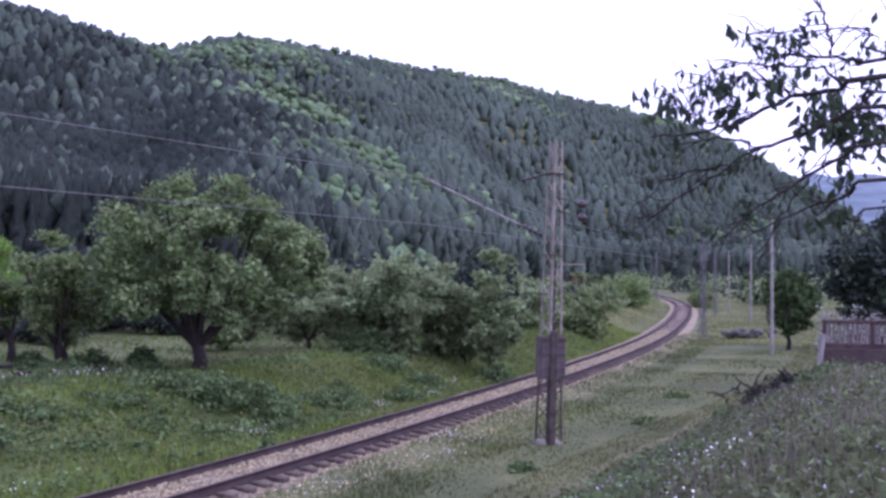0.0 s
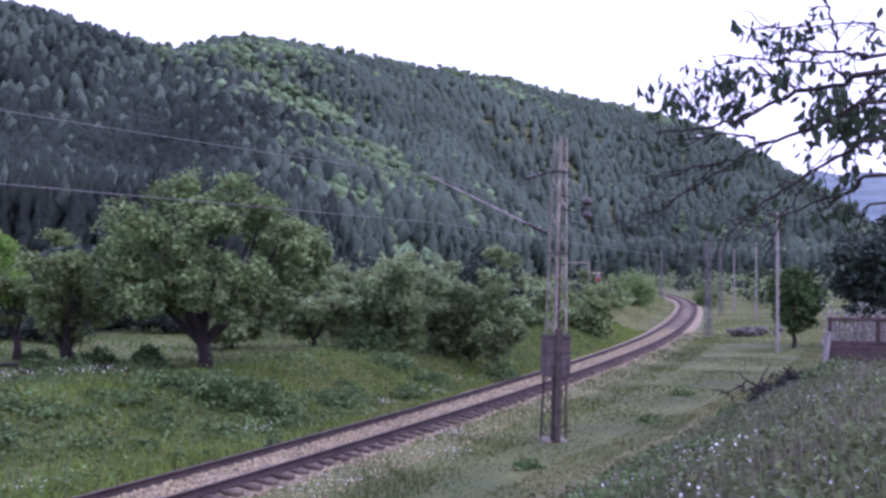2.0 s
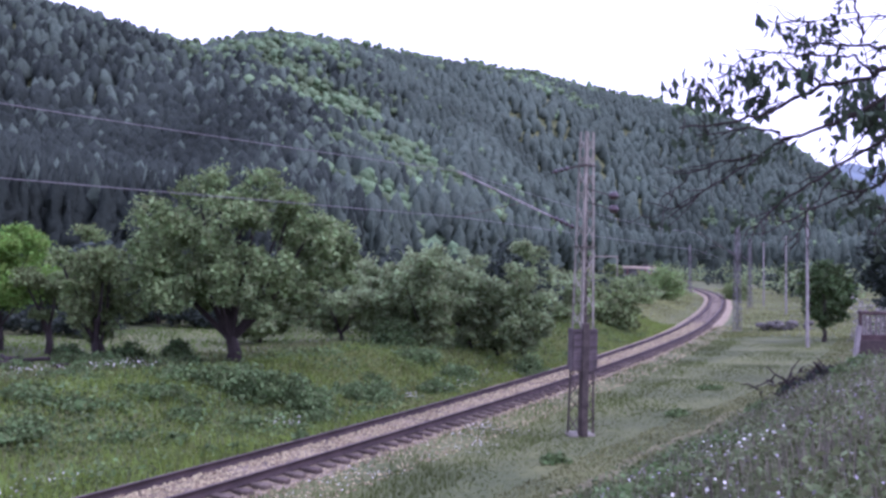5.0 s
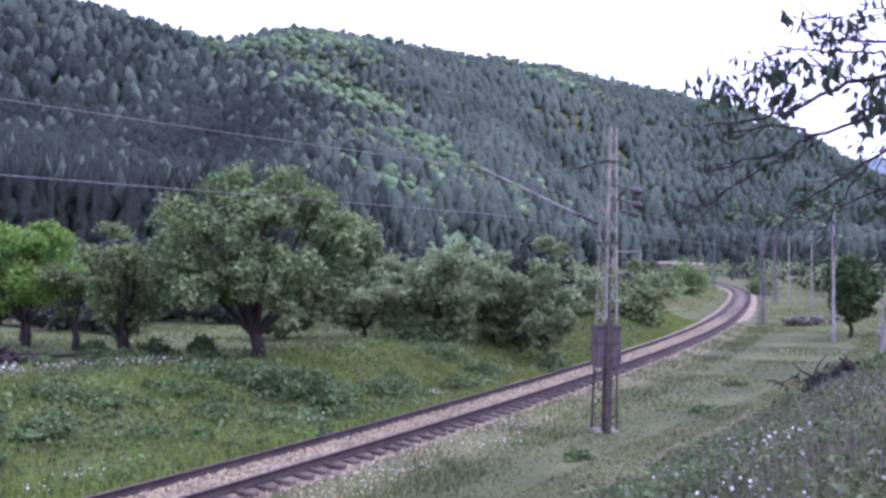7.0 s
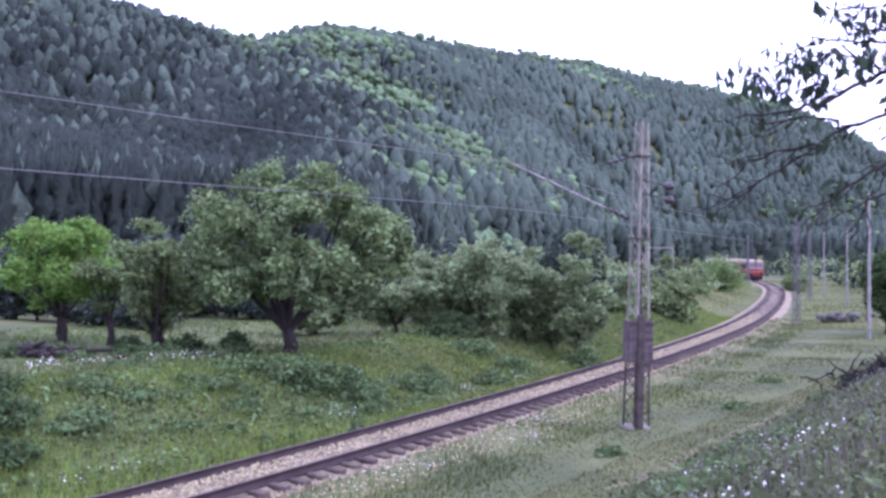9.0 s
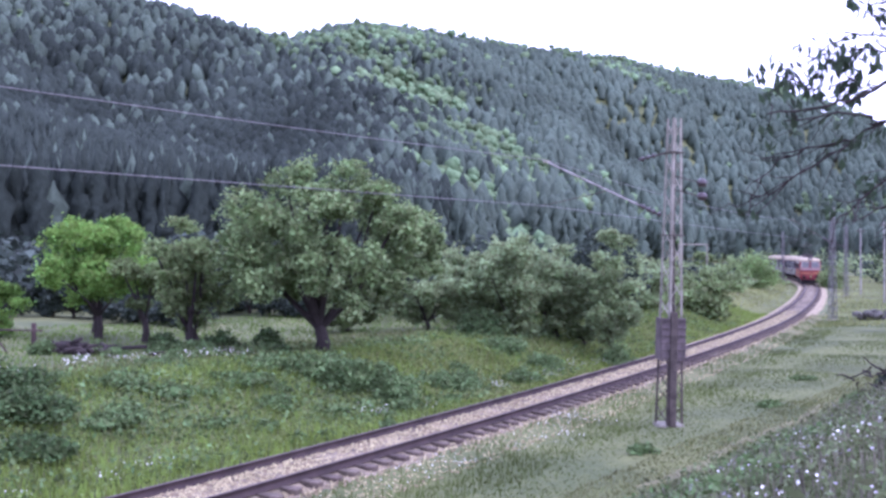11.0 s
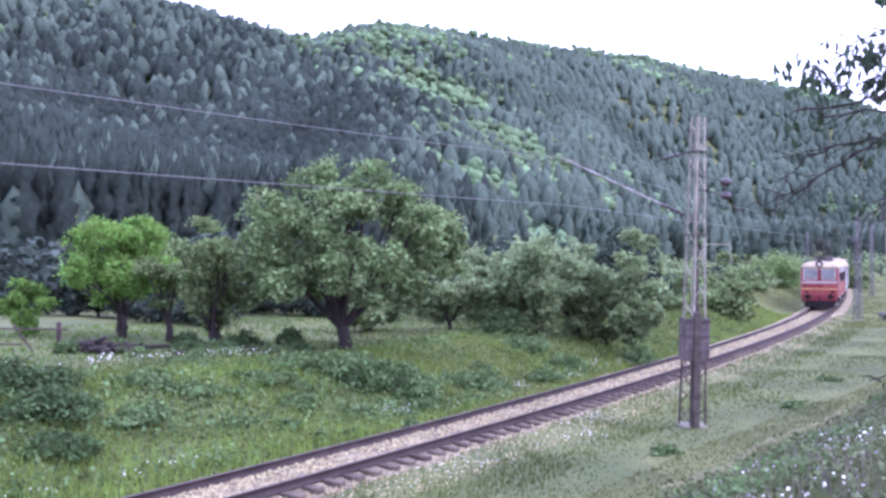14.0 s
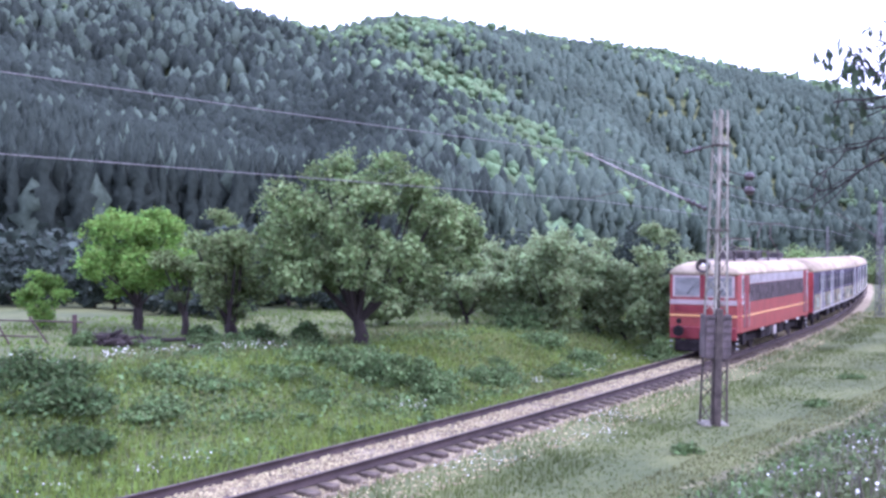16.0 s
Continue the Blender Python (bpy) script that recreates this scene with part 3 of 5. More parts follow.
for i, (s, off) in enumerate(((MAST_S + SPAN, 3.3), (MAST_S + 2 * SPAN - 4, 4.0), (MAST_S + 3 * SPAN - 6, -3.2))):
    far = mast(s, off, 8.4, "grey steel lattice catenary mast beside the track", 0.0, False, 15)
    arm(far, s, off, 0.5 * (1 if off > 0 else -1), 7.1, 5.45, "mast_rust")


def wires():
    t = thing("overhead_wires", Matrix(), "thin grey contact and messenger wires over the track", "wire")
    masts = [MAST_S - SPAN, MAST_S, MAST_S + SPAN, MAST_S + 2 * SPAN - 4, MAST_S + 3 * SPAN - 6, MAST_S + 4 * SPAN]
    for name, up, sag, r in (("contact_wire", 5.8, 0.02, 0.010), ("messenger_wire", 7.15, 0.35, 0.010)):
        for m0, m1 in zip(masts, masts[1:]):
            pts = []
            a0, a1 = on_line(m0, 1.0 if m0 == MAST_S else 0.2, up - (0.35 if m0 < MAST_S and name == "contact_wire" else 0)), on_line(m1, 1.0 if m1 == MAST_S else 0.2, up)
            for i in range(13):
                u = i / 12
                p = a0.lerp(a1, u)
                pts.append((p.x, p.y, p.z - sag * 4 * u * (1 - u)))
            part(name, tube(bmesh.new(), pts, [r] * 13, 5), "wire", t)


wires()


def plain_pole(x, y, height, label, mat="pole_wood"):
    z = gz(x, y)
    t = thing("utility_pole", Matrix.Translation((x, y, z)), label, "pole", "utility poles")
    part("post", tube(bmesh.new(), [(0, 0, -0.3), (0, 0, height)], [0.10, 0.065], 10), mat, t)
    part("cross_arm", box(bmesh.new(), (0, -0.12, height - 0.35), (0.9, 0.09, 0.09), None, 0.01), "fence_wood", t)
    for dx in (-0.38, 0.38):
        part("insulator", tube(bmesh.new(), [(dx, -0.12, height - 0.3), (dx, -0.12, height - 0.18), (dx, -0.12, height - 0.12)], [0.03, 0.06, 0.03], 8), "insulator", t)


plain_pole(18.9, 58.4, 8.2, "slim weathered pole standing in the grass")
plain_pole(31.5, 104, 8.0, "slim weathered pole beside the far field")
plain_pole(36.0, 128, 8.0, "slim weathered pole beside the far field")


# ---- trees and bushes round the meadow ----
def walnut_form():
    """Crown of an old tree, shaped to fit the camera's view: a high top, a broad left shoulder, a long arm to the
    right, open inside.
    """
    tops = [(-0.4, 6.3, 0.62), (1.15, 6.1, 0.66), (-1.1, 5.9, 0.6), (0.3, 5.4, 0.8), (2.1, 5.5, 0.62), (-1.75, 4.9, 0.75), (1.5, 4.7, 0.8), (2.9, 4.8, 0.66),
            (-2.8, 4.3, 0.72), (-0.8, 4.5, 0.8), (3.5, 4.2, 0.55), (-2.7, 3.3, 0.66), (-1.6, 3.4, 0.75), (0.5, 3.6, 0.7), (2.2, 3.6, 0.72), (4.0, 3.9, 0.36),
            (-2.1, 2.3, 0.62), (-1.2, 2.4, 0.5), (1.5, 2.5, 0.55), (3.1, 3.0, 0.5), (2.5, 2.2, 0.45), (-2.9, 2.5, 0.4), (-0.3, 2.9, 0.6)]
    out = []
    for x, z, r in tops:
        reach = 3.2 * math.sqrt(max(0.05, 1 - (x / 4.3) ** 2)) * (1 if z < 5.3 else 0.55)
        out.append((np.array((x, rng.uniform(-0.25, 0.25) * reach, z)), np.array((r, r, r * 0.8))))
    for x, z, r in tops[3:-3]:
        for side in (-1, 1):
            reach = 3.2 * math.sqrt(max(0.05, 1 - (x / 4.3) ** 2)) * (1 if z < 5.3 else 0.55)
            out.append((np.array((x * 0.9 + rng.normal() * 0.3, side * rng.uniform(0.5, 0.95) * reach, z + rng.normal() * 0.25 - 0.1)), np.array((r, r, r * 0.75)) * 0.8))
    for x, z in ((-1.5, 2.6), (-0.6, 3.3), (0.4, 2.7), (1.2, 3.4), (2.0, 2.8), (-2.2, 3.6), (0.0, 4.2), (1.0, 4.9), (-1.2, 4.6)):
        out.append((np.array((x, -rng.uniform(1.4, 2.3), z)), np.array((0.62, 0.62, 0.5))))
    return out


tree("walnut_tree", -8.3, 34.5, 7.1, 8.1, "walnut_leaf", 36000, 0.12, "old spreading fruit tree with dark forked trunk", trunk=0.24, fork=0.14, form=walnut_form())
tree("fruit_tree", -18.3, 38.6, 5.3, 5.0, "bright_leaf", 15000, 0.12, "bright green young fruit tree in the meadow", trunk=0.13, fork=0.2, masses=34, crown_low=0.2, stems=2)
tree("fruit_tree", -13.2, 35.4, 5.0, 3.5, "olive_leaf", 11000, 0.11, "grey-green fruit tree with several stems", trunk=0.19, fork=0.12, masses=30, crown_low=0.1, stems=3)
tree("fruit_tree", -15.9, 37.5, 3.9, 2.6, "olive_leaf", 8000, 0.1, "small grey-green fruit tree", trunk=0.14, fork=0.25, masses=10, crown_low=0.3)
tree("fruit_tree", -19.8, 41.5, 4.2, 3.0, "bright_leaf", 7000, 0.1, "small leaning fruit tree behind another", trunk=0.15, fork=0.35, masses=9, crown_low=0.4)
tree("fruit_tree", -22.2, 38.1, 2.5, 2.4, "bright_leaf", 5500, 0.09, "low bright green fruit tree", trunk=0.07, fork=0.2, masses=24, crown_low=0.08)
for x, y, h, wd in ((-2.1, 45, 4.6, 3.0), (-0.2, 46.5, 4.3, 3.0), (1.0, 47, 4.4, 2.6), (2.3, 45.2, 6.1, 2.4), (-3.6, 46, 3.6, 2.6)):
    tree("shrub", x, y, h, wd, "shrub_leaf", 9000, 0.13, "tall dense green shrub beside the railway", "shrubs by the track", trunk=0.08, fork=0.1, masses=26, crown_low=-0.06)
for x, y, h, wd in ((-6.2, 47, 4.4, 4.6), (-3.4, 53, 4.6, 4.6), (-9.8, 46, 3.0, 4.0), (-1, 56, 4.2, 5)):
    tree("hedge_tree", x, y, h, wd, "shrub_leaf", 6500, 0.16, "bushy green hedge tree at the meadow's edge", "hedge trees", trunk=0.1, fork=0.12, masses=22, crown_low=-0.04)
for x, y, h, wd in ((22.8, 124, 4.7, 6.4), (8.5, 82, 3.0, 4.5), (4.5, 70, 3.6, 4), (12, 104, 2.2, 6), (14, 150, 1.6, 6), (38, 150, 3.5, 6), (26, 160, 2.6, 6), (30, 182, 3.5, 7)):
    bush("hedge_bush", x, y, h, wd, "bush_leaf" if y == 124 else "olive_leaf", 4200, 0.24, "rounded green bush by the railway bend", "bushes at the bend", 12)
tree("hedge_tree", 25.3, 188, 4.4, 4.6, "olive_leaf", 2600, 0.3, "bushy green tree before the far bend", "hedge trees", trunk=0.1, fork=0.12, masses=18, crown_low=-0.04)
tree("plum_tree", 21.7, 64, 5.5, 3.0, "dark_leaf", 7000, 0.17, "dark green small tree in the field", trunk=0.13, fork=0.2, masses=26, crown_low=0.14)
tree("garden_tree", 18.4, 41.0, 6.3, 6.2, "conifer_dark", 14000, 0.16, "dark leafy garden tree behind the fence", trunk=0.18, fork=0.2, masses=40, crown_low=0.04)
for x, y, h, wd in ((31, 88, 4, 4), (35, 100, 4, 5), (40, 118, 5, 6), (47, 140, 5, 7), (52, 165, 6, 8), (28, 62, 5, 5)):
    tree("field_tree", x, y, h, wd, "dark_leaf", 3000, 0.28, "dark green tree at the far side of the field", "field trees", trunk=0.14, fork=0.2, masses=12, crown_low=0.06)
for x, y, h, wd, n in ((-6.4, 30.6, 1.3, 2.6, 4000), (-7.7, 31.0, 1.2, 2.4, 3500), (-5.2, 31.2, 1.1, 2.2, 3000), (-8.9, 30.4, 0.9, 1.8, 2000), (-3.9, 33.6, 1.0, 1.8, 2000), (-3.1, 34.4, 0.8, 1.4, 1400), (-12.2, 21.6, 1.2, 2.6, 4000), (-13.4, 22.8, 1.4, 2.8, 4000),
                       (-14.4, 21.0, 1.2, 2.4, 2500), (-11.0, 20.2, 0.9, 2.0, 2200), (-9.2, 28.0, 0.45, 1.8, 1600), (-6.4, 24.6, 0.65, 0.6, 400), (-4.55, 26.9, 0.65, 0.5, 400), (-10.6, 22.8, 0.4, 1.6, 1200), (-10.2, 25.6, 0.4, 1.4, 1200),
                       (-1.4, 36.9, 0.7, 1.6, 1500), (2.4, 43.4, 1.1, 1.6, 1500), (-2.5, 41.4, 1.0, 2.6, 2000), (-0.6, 40.4, 0.8, 2, 1500), (-7.8, 27.2, 0.6, 1.3, 1200), (-5.0, 28.6, 0.5, 0.8, 500), (-5.9, 25.4, 0.5, 0.5, 300),
                       (-11.4, 31.6, 0.7, 1.6, 1500), (-12.2, 33.0, 1.0, 1.6, 1500), (-10.0, 33.4, 0.8, 1.4, 1200), (2.0, 24.2, 0.22, 0.9, 260), (9.0, 39, 0.2, 1.1, 200), (6.3, 31.5, 0.18, 1.0, 200)):
    bush("bramble", x, y, h * (0.85 if -7 < x < -5 and y > 30 else 0.6 if x < -2 else 1.0), wd, "dark_leaf" if x < -10.9 and y < 23 else "bramble", int(n * 1.5), 0.085, "green bramble thicket on the railway bank", "brambles on the bank", 14)

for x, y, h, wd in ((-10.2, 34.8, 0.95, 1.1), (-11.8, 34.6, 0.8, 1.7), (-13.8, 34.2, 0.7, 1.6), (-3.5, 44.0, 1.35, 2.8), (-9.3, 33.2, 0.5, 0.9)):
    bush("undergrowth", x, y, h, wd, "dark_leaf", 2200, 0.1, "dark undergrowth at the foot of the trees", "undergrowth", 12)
for _ in range(46):
    x = rng.uniform(-13.5, -3.0)
    y = 30 + 0.55 * x + rng.uniform(-1.5, 8.5)
    s, o, _ = track_frame(np.array([x]), np.array([y]))
    if o[0] < -2.6:
        bush("bramble", x, y, rng.uniform(0.22, 0.5), rng.uniform(0.5, 1.5), "bramble", 500, 0.08, "green bramble thicket on the railway bank", "brambles on the bank", 8)
for i in range(13):
    tree("hedge_tree", -44 + i * 2.2 + rng.normal() * 0.6, 50 + rng.uniform(-2, 3), rng.uniform(1.3, 2.4), rng.uniform(2.6, 3.8), "conifer_dark", 3200, 0.14, "dark green hedge tree at the meadow's edge", "hedge trees", trunk=0.1, fork=0.1, masses=24, crown_low=-0.06)


for i in range(26):
    x = -46 + i * 2.0 + rng.normal() * 0.8
    tree("hedge_tree", x, 60 + rng.uniform(-6, 8) - 0.1 * abs(x), rng.uniform(3.6, 6.5) * (1 if x > -11 else 0.55), rng.uniform(4, 5.5), "shrub_leaf" if i % 3 and x > -11 else "conifer_dark", 4000, 0.17, "bushy green hedge tree at the meadow's edge", "hedge trees", trunk=0.1, fork=0.12, masses=20, crown_low=-0.04)
for i in range(9):
    bush("hedge_bush", 6 + i * 1.9 + rng.normal(), 66 + i * 8.5 + rng.normal() * 3, rng.uniform(1.8, 3.2), rng.uniform(3, 5), "olive_leaf", 1600, 0.26, "rounded green bush by the railway bend", "bushes at the bend", 10)


# ---- wooded hill ----
def hill_forest():
    """Conifers and lighter broadleaf crowns, thousands of them, on the slope."""
    n = 18000
    az = np.concatenate([rng.uniform(-37, 27, 12500), rng.uniform(-37, -4, 4000), rng.uniform(-37, 27, 1500)])
    foot = np.interp(az, FOOT_AZ, FOOT_R)
    u = np.concatenate([rng.uniform(0, 1, 12500) ** 0.8 * 1.04, rng.uniform(0, 0.5, 4000), rng.uniform(0.95, 1.03, 1500)])
    r = foot - 6 + u * CREST
    x, y = r * np.sin(np.radians(az)), r * np.cos(np.radians(az))
    z = ground_z(x, y)
    # a lighter broadleaf gully runs down from the hilltop
    gully = np.interp(u, [0, 0.25, 0.55, 0.8, 1.04], [-1.5, -4.6, -7.6, -10.8, -11.8])
    wide = np.interp(u, [0, 0.3, 0.6, 0.9, 1.04], [2.6, 3.6, 3.6, 2.6, 4.4])
    patch = np.sin(x * 0.021 + 1) * np.sin(y * 0.017 + 2) + 0.4 * np.sin(x * 0.06) * np.sin(y * 0.05)
    broad = (rng.random(n) < 1.25 * np.exp(-(abs(az - gully + 1.4 * np.sin(r * 0.03) + 0.9 * np.sin(r * 0.083 + az)) / wide / 1.05) ** 2) * np.clip(0.75 + 0.8 * np.sin(x * 0.11 + 2) * np.sin(y * 0.09) + 0.4 * np.sin(x * 0.05 - y * 0.06), 0.12, 1)) | (patch > 0.68) & (rng.random(n) < 0.55) & (u > 0.06) & (az > -20) | (rng.random(n) < 0.012) & (u > 0.15) | (u > 0.985) & (rng.random(n) < 0.75)
    s, o, _ = track_frame(x, y)
    keep = (abs(o) > 14) | (r > 385)
    # conifers that take the darker colour, painting shade on the lower left slope
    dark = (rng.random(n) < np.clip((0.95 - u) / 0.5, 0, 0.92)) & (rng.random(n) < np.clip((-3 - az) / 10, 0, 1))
    ico = bmesh.new()
    bmesh.ops.create_icosphere(ico, subdivisions=1, radius=1)
    iv = np.array([v.co[:] for v in ico.verts])
    itri = np.array([[v.index for v in f.verts] for f in ico.faces])
    ico.free()
    # one ragged tapering crown for each conifer: skirts of boughs close by, plainer crowns up the slope
    shapes = (((0.12, 0.55), (0.20, 1.05), (0.30, 0.66), (0.37, 0.92), (0.48, 0.52), (0.55, 0.74), (0.66, 0.36), (0.73, 0.5), (0.86, 0.2)), 9), (((0.10, 0.66), (0.30, 1.0), (0.58, 0.84), (0.84, 0.50)), 7)
    for kind, pick, mat, label in (("spruce", keep & ~broad & dark, "spruce", "pines on the lower slope with shade put into their colour"), ("pine", keep & ~broad & ~dark, "pine", "dense dark pine forest covering the hill")):
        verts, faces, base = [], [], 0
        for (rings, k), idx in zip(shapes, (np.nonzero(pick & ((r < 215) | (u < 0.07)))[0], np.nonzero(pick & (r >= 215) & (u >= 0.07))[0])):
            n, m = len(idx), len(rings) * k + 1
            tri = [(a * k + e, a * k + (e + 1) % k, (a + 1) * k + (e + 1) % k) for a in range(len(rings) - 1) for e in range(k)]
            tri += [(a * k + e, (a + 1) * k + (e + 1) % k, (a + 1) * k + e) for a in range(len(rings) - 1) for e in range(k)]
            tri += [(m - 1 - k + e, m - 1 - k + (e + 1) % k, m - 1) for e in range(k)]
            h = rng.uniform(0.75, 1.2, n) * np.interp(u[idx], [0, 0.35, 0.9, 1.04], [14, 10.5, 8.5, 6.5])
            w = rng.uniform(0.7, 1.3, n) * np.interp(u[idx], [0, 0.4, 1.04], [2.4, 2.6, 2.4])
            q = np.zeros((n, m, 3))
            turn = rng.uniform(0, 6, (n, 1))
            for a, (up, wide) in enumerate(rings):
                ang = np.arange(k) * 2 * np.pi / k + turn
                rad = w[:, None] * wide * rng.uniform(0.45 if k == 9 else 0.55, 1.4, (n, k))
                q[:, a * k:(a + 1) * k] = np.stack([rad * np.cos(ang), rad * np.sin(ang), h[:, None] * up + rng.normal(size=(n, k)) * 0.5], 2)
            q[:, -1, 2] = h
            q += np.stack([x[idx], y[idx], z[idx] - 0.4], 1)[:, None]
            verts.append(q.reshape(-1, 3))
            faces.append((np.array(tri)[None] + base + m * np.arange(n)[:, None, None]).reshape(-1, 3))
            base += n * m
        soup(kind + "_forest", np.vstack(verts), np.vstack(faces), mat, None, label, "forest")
    idx = np.repeat(np.nonzero(keep & broad)[0], 4)
    n = len(idx)
    w = np.repeat(rng.uniform(2.2, 3.5, n // 4), 4)
    q = iv[None] * (w * rng.uniform(0.35, 0.75, n))[:, None, None] * rng.uniform(0.6, 1.35, (n, len(iv), 1))
    q += (rng.normal(size=(n, 3)) * w[:, None] * (0.6, 0.6, 0.42) + np.stack([x[idx], y[idx], z[idx] + w * 1.4], 1))[:, None]
    soup("broadleaf_forest", q.reshape(-1, 3), (itri[None] + len(iv) * np.arange(n)[:, None, None]).reshape(-1, 3), "broadleaf", None, "lighter broadleaf trees among the pines", "forest").data.shade_smooth()


hill_forest()


def valley_scrub():
    """Bushes and small trees that fill the valley floor round the bend."""
    n = 1500
    az = np.concatenate([rng.uniform(0, 27, 900), rng.uniform(-42, 2, 600)])
    r = np.concatenate([rng.uniform(85, 440, 900), rng.uniform(64, 140, 600)])
    x, y = r * np.sin(np.radians(az)), r * np.cos(np.radians(az))
    s, o, _ = track_frame(x, y)
    keep = ((o < -8) & (r > np.where(az < 1, 62, 78)) | (o > 10) & (r > 150) | (o > 26) & (r > 95)) & (r < np.interp(az, FOOT_AZ, FOOT_R) + 15)
    x, y, o = x[keep], y[keep], o[keep]
    z = ground_z(x, y)
    pts = []
    for i in range(len(x)):
        w, h = rng.uniform(1.2, 3.2), rng.uniform(1.6, 5.0)
        if 4.5 < math.degrees(math.atan2(x[i], y[i])) < 13.5 and o[i] < 0:
            h = rng.uniform(0.8, 1.9)
        d = rng.normal(size=(90, 3))
        d /= np.linalg.norm(d, axis=1)[:, None]
        pts.append(d * (w, w, h / 2) * (1 + 0.22 * rng.normal(size=(90, 1))) * rng.uniform(0.5, 1, (90, 1)) ** 0.4 + (x[i], y[i], z[i] + h / 2))
    pale = (rng.random(len(pts)) < 0.5) & (x > -6)
    for name, group, mat in (("light_scrub", [p for p, k in zip(pts, pale) if k], "shrub_leaf"), ("dark_scrub", [p for p, k in zip(pts, pale) if not k], "conifer_dark")):
        v, f = quads_at(np.vstack(group), 0.5, 0.2)
        soup(name, v, f, mat, None, "scrub and small trees filling the valley floor", "scrub")


valley_scrub()


# ---- the train ----
def body_outline(w, z0, z1, roof, x, n=7):
    """Cross-section at x along the vehicle: sides and arched roof."""
    pts = [(x, -w / 2, z0), (x, w / 2, z0), (x, w / 2, z1)]
    for i in range(1, n):
        a = math.pi * i / n
        pts.append((x, math.cos(a) * w / 2 * 0.985, z1 + math.sin(a) ** 0.75 * roof))
    pts.append((x, -w / 2, z1))
    return pts


def bogie(t, x, wheels=(-1.3, 1.3), r=0.5):
    b = part("bogie", box(bmesh.new(), (x, 0, 0.62), (3.6, 2.0, 0.34), None, 0.06), "underframe", t)
    for side in (-1.05, 1.05):
        part("side_frame", box(bmesh.new(), (x, side, 0.62), (3.5, 0.14, 0.32), None, 0.05), "underframe", b)
        for wx in wheels:
            part("axle_box", box(bmesh.new(), (x + wx, side * 1.06, r), (0.36, 0.16, 0.34), None, 0.04), "underframe", b)
            wm = tube(bmesh.new(), [(x + wx, side * 0.69, r), (x + wx, side * 0.76, r), (x + wx, side * 0.765, r)], [r, r, r * 0.8], 20)
            part("wheel", wm, "rail", b)


def panel(t, name, x0, x1, z0, z1, side, mat, y, thick=0.03, label=""):
    """A slab on the side (side +1 or -1) of a vehicle; proud by thick."""
    return part(name, box(bmesh.new(), ((x0 + x1) / 2, side * (y + thick / 2), (z0 + z1) / 2), (abs(x1 - x0), thick, z1 - z0), None, min(0.012, thick * 0.3)), mat, t, label)


def front_panel(t, name, y0, y1, z0, z1, mat, x, thick=0.03, label=""):
    return part(name, box(bmesh.new(), (x + thick / 2, (y0 + y1) / 2, (z0 + z1) / 2), (thick, abs(y1 - y0), z1 - z0), None, min(0.012, thick * 0.3)), mat, t, label)


